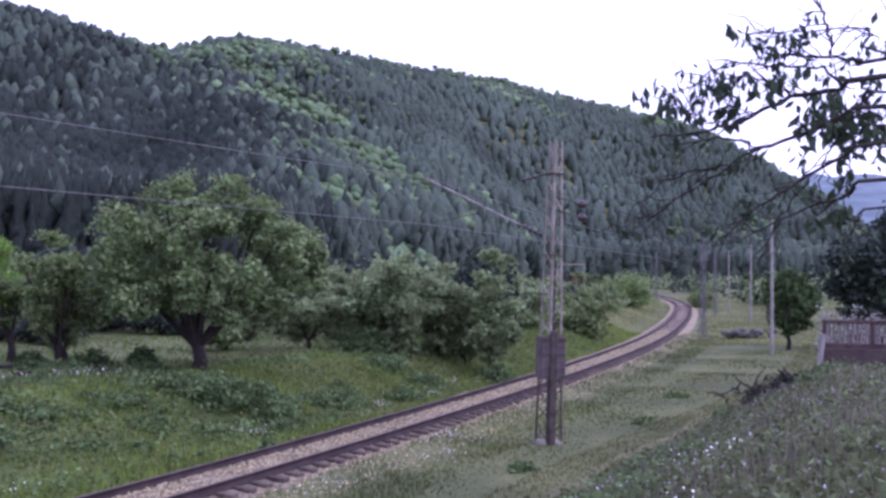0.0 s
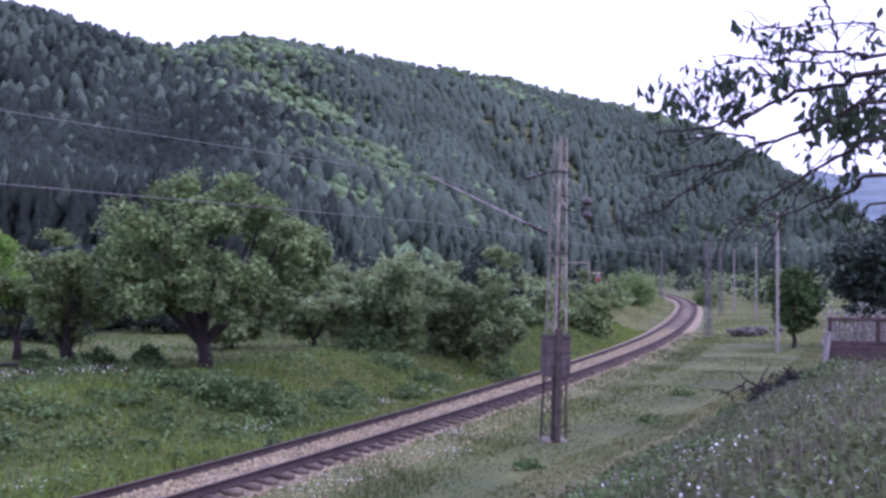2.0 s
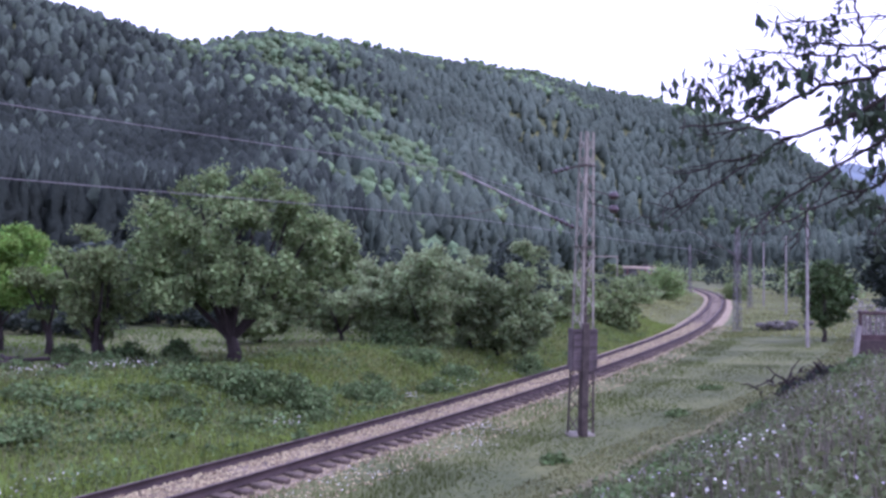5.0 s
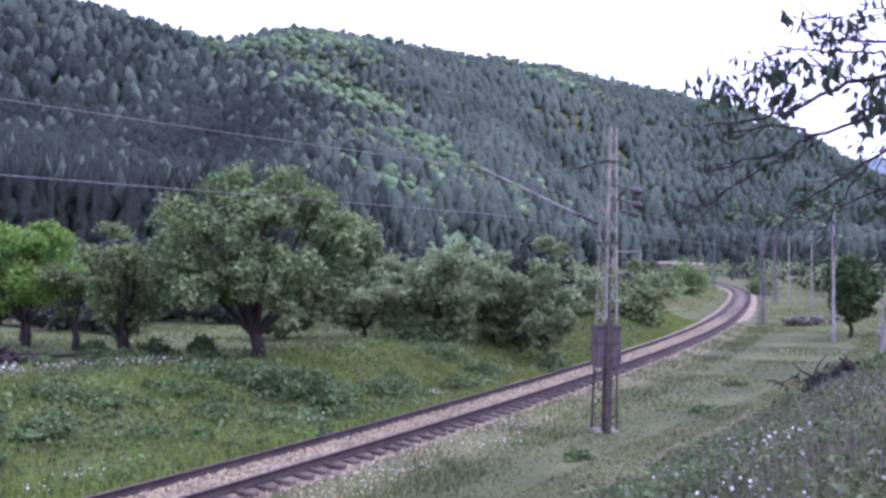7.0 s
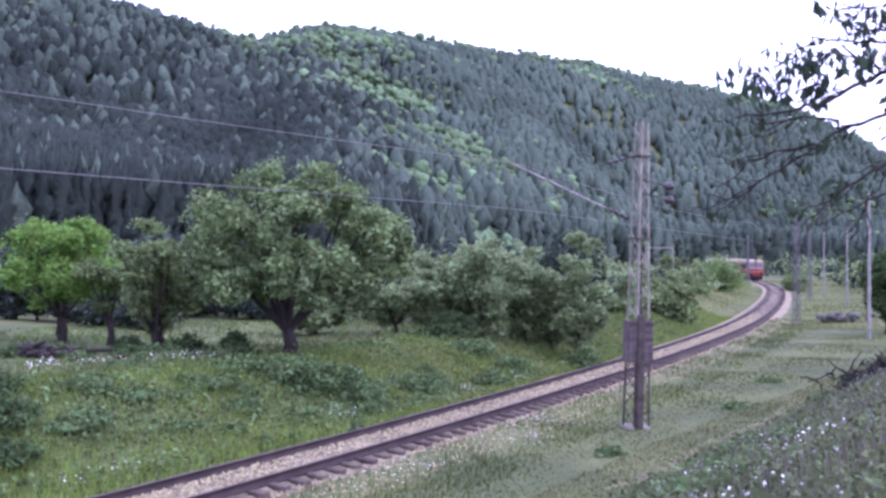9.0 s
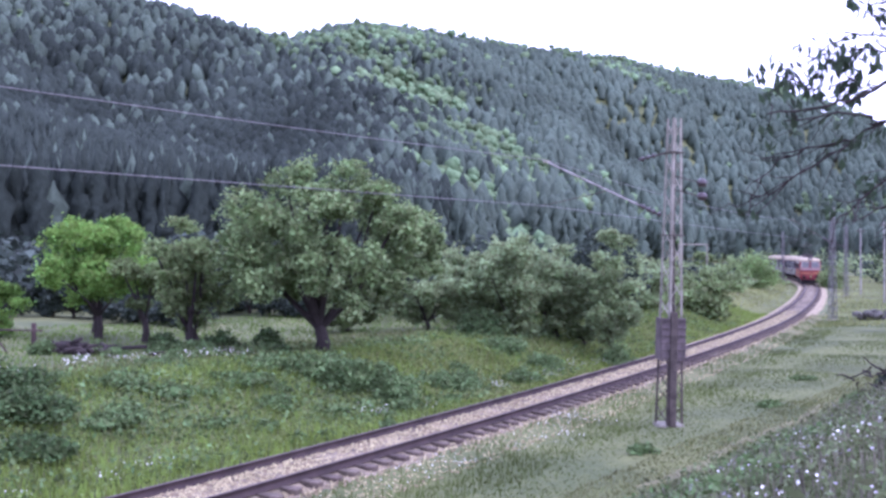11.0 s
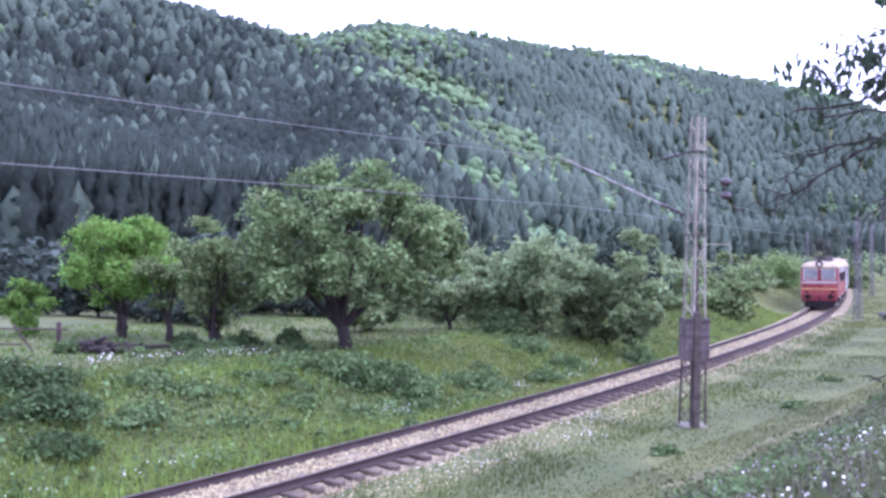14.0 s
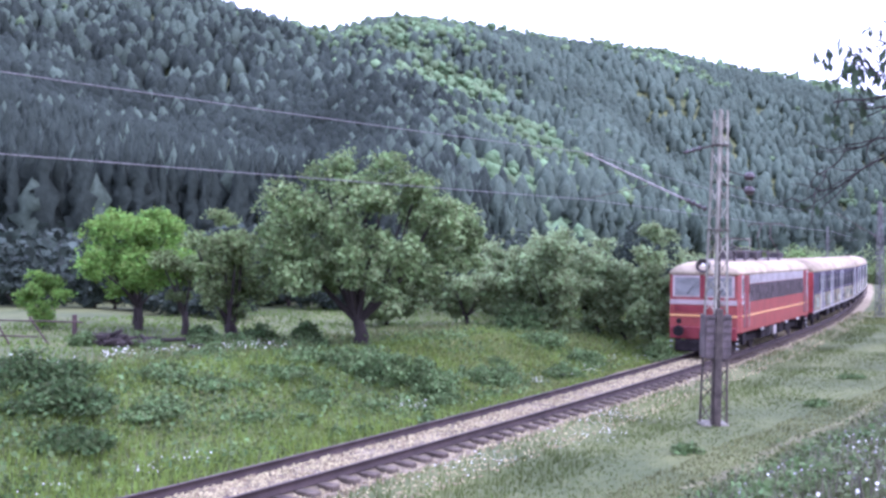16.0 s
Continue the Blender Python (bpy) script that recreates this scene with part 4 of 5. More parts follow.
def locomotive():
    """Front at +x; origin mid-length on the rail heads."""
    t = thing("locomotive", Matrix(), "red electric locomotive with cream bands, yellow stripe and grey roof", "locomotive")
    L, W = 7.6, 2.94
    z0, z1 = 1.0, 3.42
    part("body", loft(bmesh.new(), [body_outline(W - 0.12, z0, z1, 0.05, -L), body_outline(W, z0, z1, 0.05, -L + 0.12), body_outline(W, z0, z1, 0.05, L - 0.35), body_outline(W - 0.14, z0, z1, 0.05, L)]), "loco_red", t)
    part("roof", loft(bmesh.new(), [body_outline(W - 0.1, z1 - 0.06, z1 + 0.03, 0.34, -L), body_outline(W + 0.05, z1 - 0.06, z1 + 0.04, 0.48, -L + 0.7), body_outline(W + 0.05, z1 - 0.06, z1 + 0.04, 0.48, L - 0.9), body_outline(W - 0.08, z1 - 0.06, z1 + 0.02, 0.30, L + 0.06)]), "roof_grey", t, "dusty pale grey roof", True)
    for d in (1, -1):
        x = L if d > 0 else -L - 0.03
        front_panel(t, "window_band", -1.28, 1.28, 2.42, 3.34, "loco_cream", x - 0.012 * d, 0.03, "cream window surround")
        for y0, y1 in ((-1.18, -0.15), (0.15, 1.18)):
            wdw = front_panel(t, "windscreen", y0, y1, 2.50, 3.24, "windscreen", x + 0.012 * d, 0.03, "windscreen with the sky's reflection put into its pale colour")
            part("wiper", bar(bmesh.new(), (x + 0.05 * d, (y0 + y1) / 2, 2.52), (x + 0.05 * d, (y0 + y1) / 2 + 0.25, 2.9), 0.02), "underframe", wdw)
        front_panel(t, "pillar", -0.13, 0.13, 2.42, 3.34, "loco_dark_red", x + 0.014 * d, 0.03, "dark centre pillar")
        front_panel(t, "cream_band", -1.39, 1.39, 2.12, 2.32, "loco_cream", x, 0.026, "cream band")
        front_panel(t, "dark_band", -1.2, 0.2, 1.82, 2.08, "loco_dark_red", x, 0.02, "dark grille band")
        front_panel(t, "yellow_stripe", -1.40, 1.40, 1.63, 1.70, "loco_yellow", x + 0.004 * d, 0.026, "yellow stripe")
        part("buffer_beam", box(bmesh.new(), (d * (L + 0.03), 0, 0.95), (0.22, 2.75, 0.5), None, 0.03), "loco_dark_red", t, "grimy dark red buffer beam")
        part("snow_plough", box(bmesh.new(), (d * (L + 0.08), 0, 0.42), (0.16, 2.3, 0.5), None, 0.05), "underframe", t)
        for y in (-0.88, 0.88):
            part("buffer", tube(bmesh.new(), [(d * (L + 0.1), y, 1.05), (d * (L + 0.5), y, 1.05), (d * (L + 0.5), y, 1.05), (d * (L + 0.58), y, 1.05)], [0.09, 0.09, 0.23, 0.22], 12), "underframe", t)
            part("headlamp", tube(bmesh.new(), [(d * (L + 0.01), y * 1.15, 1.42), (d * (L + 0.07), y * 1.15, 1.42)], [0.11, 0.10], 12), "underframe", t)
        part("coupling_hook", tube(bmesh.new(), [(d * (L + 0.1), 0, 1.0), (d * (L + 0.4), 0, 0.98), (d * (L + 0.45), 0, 0.7)], [0.05, 0.05, 0.04], 6), "underframe", t)
        for sy in (-1, 1):
            part("steps", box(bmesh.new(), (d * (L - 1.05), sy * 1.38, 0.72), (0.5, 0.12, 0.5), None, 0.02), "underframe", t)
            for k in range(3):
                part("warning_bar", box(bmesh.new(), (d * (L - 0.1), sy * 1.36, 0.36 + k * 0.2), (0.05, 0.1, 0.07), None, 0.01), "white_paint", t, "white corner marking")
    shell = bmesh.new()
    ring = lambda x, r: [Vector((x, r * math.cos(a * math.pi / 8), 3.73 + r * math.sin(a * math.pi / 8))) for a in range(16)]
    rows = [[shell.verts.new(p) for p in ring(x, r)] for x, r in ((L - 0.25, 0.27), (L + 0.12, 0.29), (L + 0.12, 0.24), (L + 0.02, 0.14), (L + 0.0, 0.02))]
    for a, b in zip(rows, rows[1:]):
        for k in range(16):
            shell.faces.new((a[k], a[(k + 1) % 16], b[(k + 1) % 16], b[k]))
    part("lamp_hood", shell, "grille", t, "round dark headlamp on the roof edge")
    part("top_lamp", tube(bmesh.new(), [(L + 0.02, 0, 3.73), (L + 0.05, 0, 3.73)], [0.1, 0.09], 12), "headlamp", t, "lit headlamp")
    for side in (-1, 1):
        y = W / 2
        panel(t, "yellow_stripe", -L + 0.2, L - 0.4, 1.63, 1.69, side, "loco_yellow", y, 0.012, "yellow stripe")
        for d in (1, -1):
            panel(t, "cream_band", d * (L - 0.4), d * (L - 0.72), 2.12, 2.32, side, "loco_cream", y, 0.014, "cream band")
            cab = panel(t, "cab_side", d * (L - 0.37), d * (L - 0.72), 2.4, 3.34, side, "loco_cream", y, 0.012, "cream cab side")
            panel(cab, "cab_window", d * (L - 0.42), d * (L - 0.67), 2.52, 3.22, side, "windscreen", y + 0.008, 0.014)
            dr = panel(t, "cab_door", d * (L - 0.75), d * (L - 1.4), 1.15, 3.3, side, "loco_dark_red", y, 0.014, "dark red cab door")
            for hx in (0.66, 1.49):
                part("handrail", tube(bmesh.new(), [(d * (L - hx), side * (y + 0.06), 1.2), (d * (L - hx), side * (y + 0.06), 2.6)], [0.02, 0.02], 6), "louvre", dr)
        panel(t, "louvre_band", -L + 1.7, L - 1.7, 2.98, 3.36, side, "louvre", y, 0.02, "grey louvre band")
        gp = panel(t, "grille", -L + 1.7, L - 1.7, 2.22, 2.96, side, "grille", y, 0.02, "long dark ventilation grille")
        for i in range(24):
            xx = -L + 1.8 + i * (2 * L - 3.6) / 23
            part("slat", box(bmesh.new(), (xx, side * (y + 0.03), 2.59), (0.03, 0.02, 0.72)), "grille", gp)
        for xx in (-2.6, -1.2, 0.2, 1.6, 2.6):
            part("underfloor_box", box(bmesh.new(), (xx, side * 1.1, 0.72), (0.9, 0.5, 0.5), None, 0.04), "underframe", t)
        part("sandbox", box(bmesh.new(), (0.4, side * 1.3, 0.7), (0.55, 0.2, 0.42), None, 0.03), "louvre", t, "grey equipment box")
        for xx in (-4.8, -1.9, 3.2):
            part("lamp_bracket", box(bmesh.new(), (xx, side * 1.42, 0.93), (0.28, 0.1, 0.1), None, 0.02), "white_paint", t)
    for x in (-4.2, 4.2):
        bogie(t, x, (-1.6, 1.6), 0.6)
    # roof gear
    part("roof_walkway", box(bmesh.new(), (0, 0, 3.97), (11.5, 0.9, 0.06), None, 0.01), "louvre", t)
    for x in (-4.6, -2.2, 0.4, 2.6, 4.4):
        for y in (-0.5, 0.5):
            part("roof_insulator", ins(bmesh.new(), (x, y, 3.9), (x, y, 4.3), 0.09, 3), "insulator", t)
    for x, y, w, wy, h in ((5.0, 0.25, 0.6, 0.5, 0.34), (2.1, 0.1, 0.9, 0.8, 0.42), (0.3, 0.3, 0.7, 0.6, 0.36), (-1.6, -0.1, 0.9, 0.7, 0.4), (-6.0, 0.1, 0.7, 0.6, 0.3)):
        part("roof_equipment", box(bmesh.new(), (x, y, 3.98 + h / 2), (w, wy, h), None, 0.05), "roof_gear", t, "dark grimy roof equipment")
    part("cable_frame", tube(bmesh.new(), [(1.9, -0.5, 4.0), (1.7, -0.5, 4.5), (-1.9, -0.45, 4.5), (-2.3, -0.45, 4.1)], [0.04] * 4, 6), "roof_gear", t)
    part("busbar", tube(bmesh.new(), [(-4.8, 0.5, 4.32), (4.6, 0.5, 4.32)], [0.025, 0.025], 6), "mast_rust", t)
    part("breaker_box", box(bmesh.new(), (0.4, -0.2, 4.15), (1.1, 0.7, 0.34), None, 0.04), "mast_rust", t)
    for name, x, up in (("pantograph_folded", 4.0, 0.5), ("pantograph_raised", -3.8, 1.36)):
        base = part(name, box(bmesh.new(), (x, 0, 4.34), (1.8, 1.1, 0.07), None, 0.01), "mast_rust", t, "rusty pantograph frame")
        for y in (-0.45, 0.45):
            part("lower_arm", bar(bmesh.new(), (x - 0.8, y, 4.38), (x + 0.35, y * 0.7, 4.38 + up * 0.5), 0.05), "mast_rust", base)
            part("upper_arm", bar(bmesh.new(), (x + 0.35, y * 0.7, 4.38 + up * 0.5), (x - 0.3, y * 0.5, 4.38 + up), 0.04), "mast_rust", base)
        part("contact_bow", tube(bmesh.new(), [(x - 0.3, -0.95, 4.28 + up), (x - 0.3, -0.7, 4.4 + up), (x - 0.3, 0.7, 4.4 + up), (x - 0.3, 0.95, 4.28 + up)], [0.03] * 4, 6), "mast_rust", base)
    return t


def bmesh_shear(o, amount):
    """Slant a panel along its length."""
    low = min(v.co.z for v in o.data.vertices)
    for v in o.data.vertices:
        v.co.x += amount * (v.co.z - low)


def coach():
    t = thing("coach", Matrix(), "grey passenger coach with cream graffiti-marked lower side and pale roof", "train coach", "coaches of the train")
    L, W, z0, z1 = 11.9, 2.85, 0.98, 3.25
    part("body", loft(bmesh.new(), [body_outline(W, z0, z1, 0.05, -L), body_outline(W, z0, z1, 0.05, L)]), "coach_grey", t)
    part("roof", loft(bmesh.new(), [body_outline(W + 0.04, z1 - 0.05, z1 + 0.05, 0.66, -L - 0.02), body_outline(W + 0.04, z1 - 0.05, z1 + 0.05, 0.66, L + 0.02)]), "roof_grey", t, "pale dusty roof", True)
    for d in (1, -1):
        part("end_wall", box(bmesh.new(), (d * (L + 0.02), 0, 2.1), (0.05, W - 0.02, 2.2), None, 0.01), "coach_red", t, "dark red end wall")
        part("gangway", box(bmesh.new(), (d * (L + 0.2), 0, 2.1), (0.36, 1.1, 2.1), None, 0.05), "underframe", t, "black rubber gangway")
        for y in (-0.88, 0.88):
            part("buffer", tube(bmesh.new(), [(d * L, y, 1.05), (d * (L + 0.42), y, 1.05), (d * (L + 0.42), y, 1.05), (d * (L + 0.5), y, 1.05)], [0.09, 0.09, 0.22, 0.21], 10), "underframe", t)
        bogie(t, d * 8.6, (-1.25, 1.25), 0.46)
    for side in (-1, 1):
        y = W / 2
        panel(t, "lower_panel", -L + 0.4, L - 0.4, 1.02, 1.95, side, "coach_cream", y, 0.012, "cream lower side")
        for i in range(22):
            x, w = -L + 0.9 + i * 1.02 + rng.normal() * 0.15, rng.uniform(0.35, 1.0)
            z = 1.1 + rng.uniform(0, 0.25)
            mark = panel(t, "painted_mark", x, x + w, z, z + rng.uniform(0.25, 0.8), side, ("graffiti", "coach_cream", "coach_grey", "graffiti_dark", "roof_grey")[i % 5], y + 0.006 + 0.002 * (i % 3), 0.014, "blurred graffiti patch")
            bmesh_shear(mark, rng.uniform(-0.35, 0.35))
        for x in (-L + 0.9, L - 4.0, -2.2, 3.3):
            dr = panel(t, "door", x - 0.45, x + 0.45, 1.02, 3.1, side, "coach_grey", y, 0.018)
            panel(dr, "door_window", x - 0.28, x + 0.28, 2.1, 2.9, side, "coach_glass", y + 0.012, 0.014)
            for dx in (-0.5, 0.5):
                panel(dr, "door_post", x + dx - 0.06, x + dx + 0.06, 1.02, 3.15, side, "white_paint", y + 0.004, 0.03, "white door post")
        for i in range(10):
            x = -9.4 + i * 2.02
            wd = panel(t, "window", x - 0.62, x + 0.62, 2.1, 2.98, side, "coach_glass", y, 0.016, "dark coach window")
            panel(wd, "window_bar", x - 0.62, x + 0.62, 2.66, 2.70, side, "louvre", y + 0.01, 0.016)
        panel(t, "sole_bar", -L + 0.1, L - 0.1, 0.94, 1.04, side, "louvre", y - 0.01, 0.03, "grey dusty sole bar")
        for x in (-5, -2, 1, 4):
            part("underfloor_box", box(bmesh.new(), (x, side * 1.0, 0.72), (1.5, 0.6, 0.5), None, 0.04), "underframe", t)
    return t


loco = locomotive()
coaches = [coach()]
for _ in range(1):
    coaches.append(copy_thing(coaches[0], Matrix()))
# arc length of the locomotive's front, by time
RUN_T = [0.0, 3.5, 8.0, 9.0, 11.5, 13.0, 14.0, 15.0, 16.0]
RUN_S = [365.0, 287.0, 204.0, 186.0, 134.0, 98.5, 74.0, 51.0, 27.5]


def front_at(t):
    return float(np.interp(t, RUN_T, RUN_S))


def vehicle_pose(s_mid, pivot):
    """A vehicle centred at s_mid on two bogies, its front towards falling arc length."""
    a, b = on_line(s_mid - pivot), on_line(s_mid + pivot)
    d = a - b
    up = math.degrees(math.atan2(d.z, math.hypot(d.x, d.y)))
    return pose(*((a + b) / 2), 0, -up, math.degrees(math.atan2(d.y, d.x)))


# ---- fence, wall and near branches ----
def garden_fence():
    p0, p1 = Vector((12.55, 33.6, 0)), Vector((18.6, 32.6, 0))
    d = (p1 - p0).normalized()
    ang = math.degrees(math.atan2(d.y, d.x))
    t = thing("garden_fence", pose(p0.x, p0.y, 2.02, 0, 0, ang), "dark brown wooden garden fence with pale palings", "fence")
    n = (p1 - p0).length
    for z, h in ((0.07, 0.2), (0.88, 0.11)):
        part("rail", box(bmesh.new(), (n / 2, 0, z), (n, 0.09, h), None, 0.015), "fence_wood", t)
    for i in range(5):
        part("post", box(bmesh.new(), (0.05 + i * (n - 0.1) / 4, 0.03, 0.45), (0.1, 0.1, 1.0), None, 0.015), "fence_wood", t)
    pal = box(bmesh.new(), (0, 0.06, 0.5), (0.07, 0.025, 0.95), None, 0.008)
    first = part("paling", pal, "pale_wood", t)
    k = int(n / 0.14)
    for i in range(k):
        o = first if i == 0 else new("paling", first.data)
        o.parent = t
        o.matrix_basis = pose(0.12 + i * 0.14, 0, rng.normal() * 0.05, 0, rng.normal() * 1.5, 0)
    wz = gz(p0.x, p0.y) - 0.4
    w = thing("wall_garden", pose(p0.x, p0.y, 0, 0, 0, ang), "low grey rendered wall under the fence", "wall", kind="structure")
    part("render_coat", box(bmesh.new(), (n / 2, 0.05, (2.02 + wz) / 2), (n + 0.1, 0.25, 2.02 - wz), None, 0.02), "wall_render", w)
    g = thing("gate_post", pose(p0.x - 0.25, p0.y, 0), "weathered pale timber post at the fence end", "post")
    part("shaft", box(bmesh.new(), (0, 0, 1.55), (0.16, 0.16, 1.9), pose(0, 0, 0, 0, 6, 0), 0.03), "pole_wood", g)
    for i in range(5):
        bush("garden_flower", 13.2 + i * 0.75, 34.6 + rng.normal() * 0.2, 2.6 - 0.1 * i, 1.1, "pale_bloom", 900, 0.08, "tall pale flowering plants behind the fence", "garden flowers", 12, "plant")
    bush("bramble", 15.2, 35.6, 1.9, 3.6, "dark_leaf", 5000, 0.1, "dark overgrown shrubs behind the garden fence", "garden shrubs", 14)
    bush("bramble", 18.2, 35.8, 2.2, 3.6, "dark_leaf", 5000, 0.1, "dark overgrown shrubs behind the garden fence", "garden shrubs", 14)


garden_fence()


def near_tree():
    """A sparse tree whose drooping branches reach into view."""
    x0, y0 = 5.4, 8.2
    z = gz(x0, y0)
    t = thing("cherry_tree", Matrix.Translation((x0, y0, z)), "sparse tree with drooping dark leaves and bare twigs", "tree")
    part("trunk", tube(bmesh.new(), [(0, 0, -0.2), (0.04, 0, 1.2), (-0.03, 0.03, 2.4), (0, 0, 5.2)], [0.19, 0.16, 0.13, 0.07], 10), "bark", t)
    pts = []

    def limb(bends, thick, leafy, rooted):
        """A crooked limb bent to fit the camera's view, by bearing and rise in degrees from the camera; leafy: hanging
        clusters for each twig.
        """
        reach = 8.1 + rng.uniform(-0.25, 0.25)
        knots = [Vector((0, 0, 0))] if rooted else []
        for az, el in bends:
            a = math.radians(az)
            knots.append(Vector((reach * math.sin(a), reach * math.cos(a), 4.3 + reach * math.tan(math.radians(el)))) - Vector((x0, y0, z)))
        if rooted:
            knots[0].z = knots[1].z + 0.6 * (knots[1].z - knots[2].z)
        spine = []
        for k in range(len(knots) - 1):
            p0, p1, p2, p3 = knots[max(k - 1, 0)], knots[k], knots[k + 1], knots[min(k + 2, len(knots) - 1)]
            for i in range(4):
                u = i / 4
                q = 0.5 * (2 * p1 + (p2 - p0) * u + (2 * p0 - 5 * p1 + 4 * p2 - p3) * u * u + (3 * p1 - p0 - 3 * p2 + p3) * u ** 3)
                spine.append(q + Vector(rng.normal(size=3) * (0.012 if spine else 0)))
        spine.append(knots[-1])
        n = len(spine) - 1
        b = part("limb", tube(bmesh.new(), spine, [thick * (1 - 0.8 * i / n) + 0.002 for i in range(n + 1)], 6), "bark", t)
        first = 5 if rooted else 1
        for i in range(4 + 2 * len(bends)):
            k = int(rng.integers(first, n))
            at = spine[k].lerp(spine[k + 1], rng.random())
            way = (spine[k + 1] - spine[k]).normalized() * rng.uniform(0.08, 0.3) + Vector((rng.normal() * 0.09, rng.normal() * 0.1, rng.normal() * 0.12 + (0.03 if leafy > 0.4 else -0.03)))
            q = [at]
            for _ in range(4):
                q.append(q[-1] + way / 4 + Vector(rng.normal(size=3) * 0.02))
            part("twig", tube(bmesh.new(), q, [0.006, 0.005, 0.004, 0.003, 0.002], 4), "bark", b)
            for _ in range(int(0.62 * leafy + rng.random())):
                e = q[int(rng.integers(1, 5))]
                for _ in range(int(rng.integers(5, 12))):
                    pts.append(np.array(e) + rng.normal(size=3) * (0.04, 0.04, 0.05) - (0, 0, 0.055))

    limb([(23.6, 10.4), (21.2, 9.9), (18.9, 9.6), (16.9, 8.7), (14.5, 8), (11.5, 7.7)], 0.026, 1, True)
    limb([(23.6, 11.1), (21.7, 11.5), (20.3, 11.7), (18.3, 11.9), (16.9, 12.2)], 0.017, 0.8, True)
    limb([(20.9, 11.7), (20.8, 12.8), (20.5, 13.8), (20, 15)], 0.013, 0.45, False)
    limb([(23.6, 11.7), (22.9, 12.6), (22, 13), (18.9, 13), (16.6, 13)], 0.008, 0.9, True)
    limb([(21.4, 10.1), (20.5, 11.1), (18.3, 11.3), (15.7, 11.6), (14.1, 10.9)], 0.01, 1.1, False)
    limb([(23.6, 8.9), (20, 7.8), (17.2, 7), (16, 7.5), (12.4, 7.3)], 0.02, 1, True)
    limb([(23.6, 7), (20.9, 6.1), (18.3, 4.5), (16.6, 3.4), (15, 1.8)], 0.016, 0.25, True)
    limb([(17.2, 7), (15.4, 5.9), (12.4, 3.9), (9.8, 2.7)], 0.009, 0.12, False)
    limb([(16, 6), (13, 5.6), (11.5, 4.6), (10.6, 3.2)], 0.007, 0, False)
    limb([(23.6, 5.1), (21.7, 4.3), (19.8, 3.9), (16.9, 2.5)], 0.018, 0.3, True)
    limb([(18.9, 9.6), (18.5, 10.2), (16.3, 10.8), (14.2, 10.6)], 0.008, 1.2, False)
    limb([(22.8, 9.6), (22, 8.7), (20.6, 6.1), (20.3, 4.4)], 0.008, 0, False)
    limb([(23.5, 3.8), (22.2, 2.9), (21.1, 1.9)], 0.012, 0.15, True)
    limb([(19.8, 5.2), (18.6, 3.7), (17.6, 1.8)], 0.008, 0.05, False)
    limb([(23.6, 9.7), (22.3, 9.1), (21.2, 8.3), (20.3, 8.6)], 0.012, 3.4, True)
    limb([(23.6, 7.9), (22.5, 7.6), (21.6, 8.1)], 0.01, 3.4, True)
    limb([(16.9, 8.7), (15.7, 9.2), (15.4, 9.8)], 0.006, 1.8, False)
    limb([(14.5, 8), (13.5, 9), (12.7, 9.5)], 0.004, 1.3, False)
    limb([(24.4, 9.9), (24.2, 11.1), (24.4, 12.5)], 0.012, 1.5, True)
    v, q = quads_at(np.array(pts), 0.05, 0.0, 2.0, 1.9)
    soup("leaves", v, q, "near_leaf", t)


near_tree()


def old_fence():
    z = gz(-17.3, 31.8)
    t = thing("broken_fence", Matrix.Translation((-17.3, 31.8, z)), "broken old wooden fence at the meadow's edge", "fence")
    for x, h in ((0, 1.0), (-2.6, 0.8)):
        part("post", box(bmesh.new(), (x, 0.2 * x, h / 2 - 0.1), (0.13, 0.13, h + 0.2), None, 0.02), "fence_wood", t)
    for a, b in (((0.3, 0, 0.75), (-4.2, -0.9, 0.85)), ((-1.5, -0.2, 0.9), (-0.8, -0.2, 0.0)), ((-4, -0.8, 0.35), (-1.2, -0.2, 0.25)), ((-2.6, -0.5, 0.9), (-2.1, -0.4, 0.0))):
        part("rail", tube(bmesh.new(), [a, b], [0.035, 0.03], 6), "fence_wood", t)
    z = gz(-15.4, 31.8)
    p = thing("log_pile", Matrix.Translation((-15.6, 31.9, z)), "heap of dark old logs in the grass", "log pile")
    for i in range(26):
        q = Vector((rng.normal() * 0.7, rng.normal() * 0.3, rng.uniform(0.05, 0.38)))
        e = Vector((rng.normal(), rng.normal() * 0.5, rng.normal() * 0.12)).normalized() * rng.uniform(0.3, 0.7)
        part("log", tube(bmesh.new(), [q - e, q, q + e], [0.07, 0.065, 0.05], 7), "bark", p)
    for x, y in ((-16.6, 31.3), (-14.6, 32.0), (-13.6, 33.4), (-15.6, 32.6)):
        bush("bramble", x, y, 0.5, 1.3, "bramble", 1500, 0.07, "low green bramble round the old log heap", "brambles on the bank", 10)


old_fence()


# ---- small things in the field ----
def rock_mesh(r):
    bm = bmesh.new()
    bmesh.ops.create_icosphere(bm, subdivisions=1, radius=r)
    for v in bm.verts:
        v.co = v.co * rng.uniform(0.7, 1.25)
        v.co.z *= 0.7
    return bm


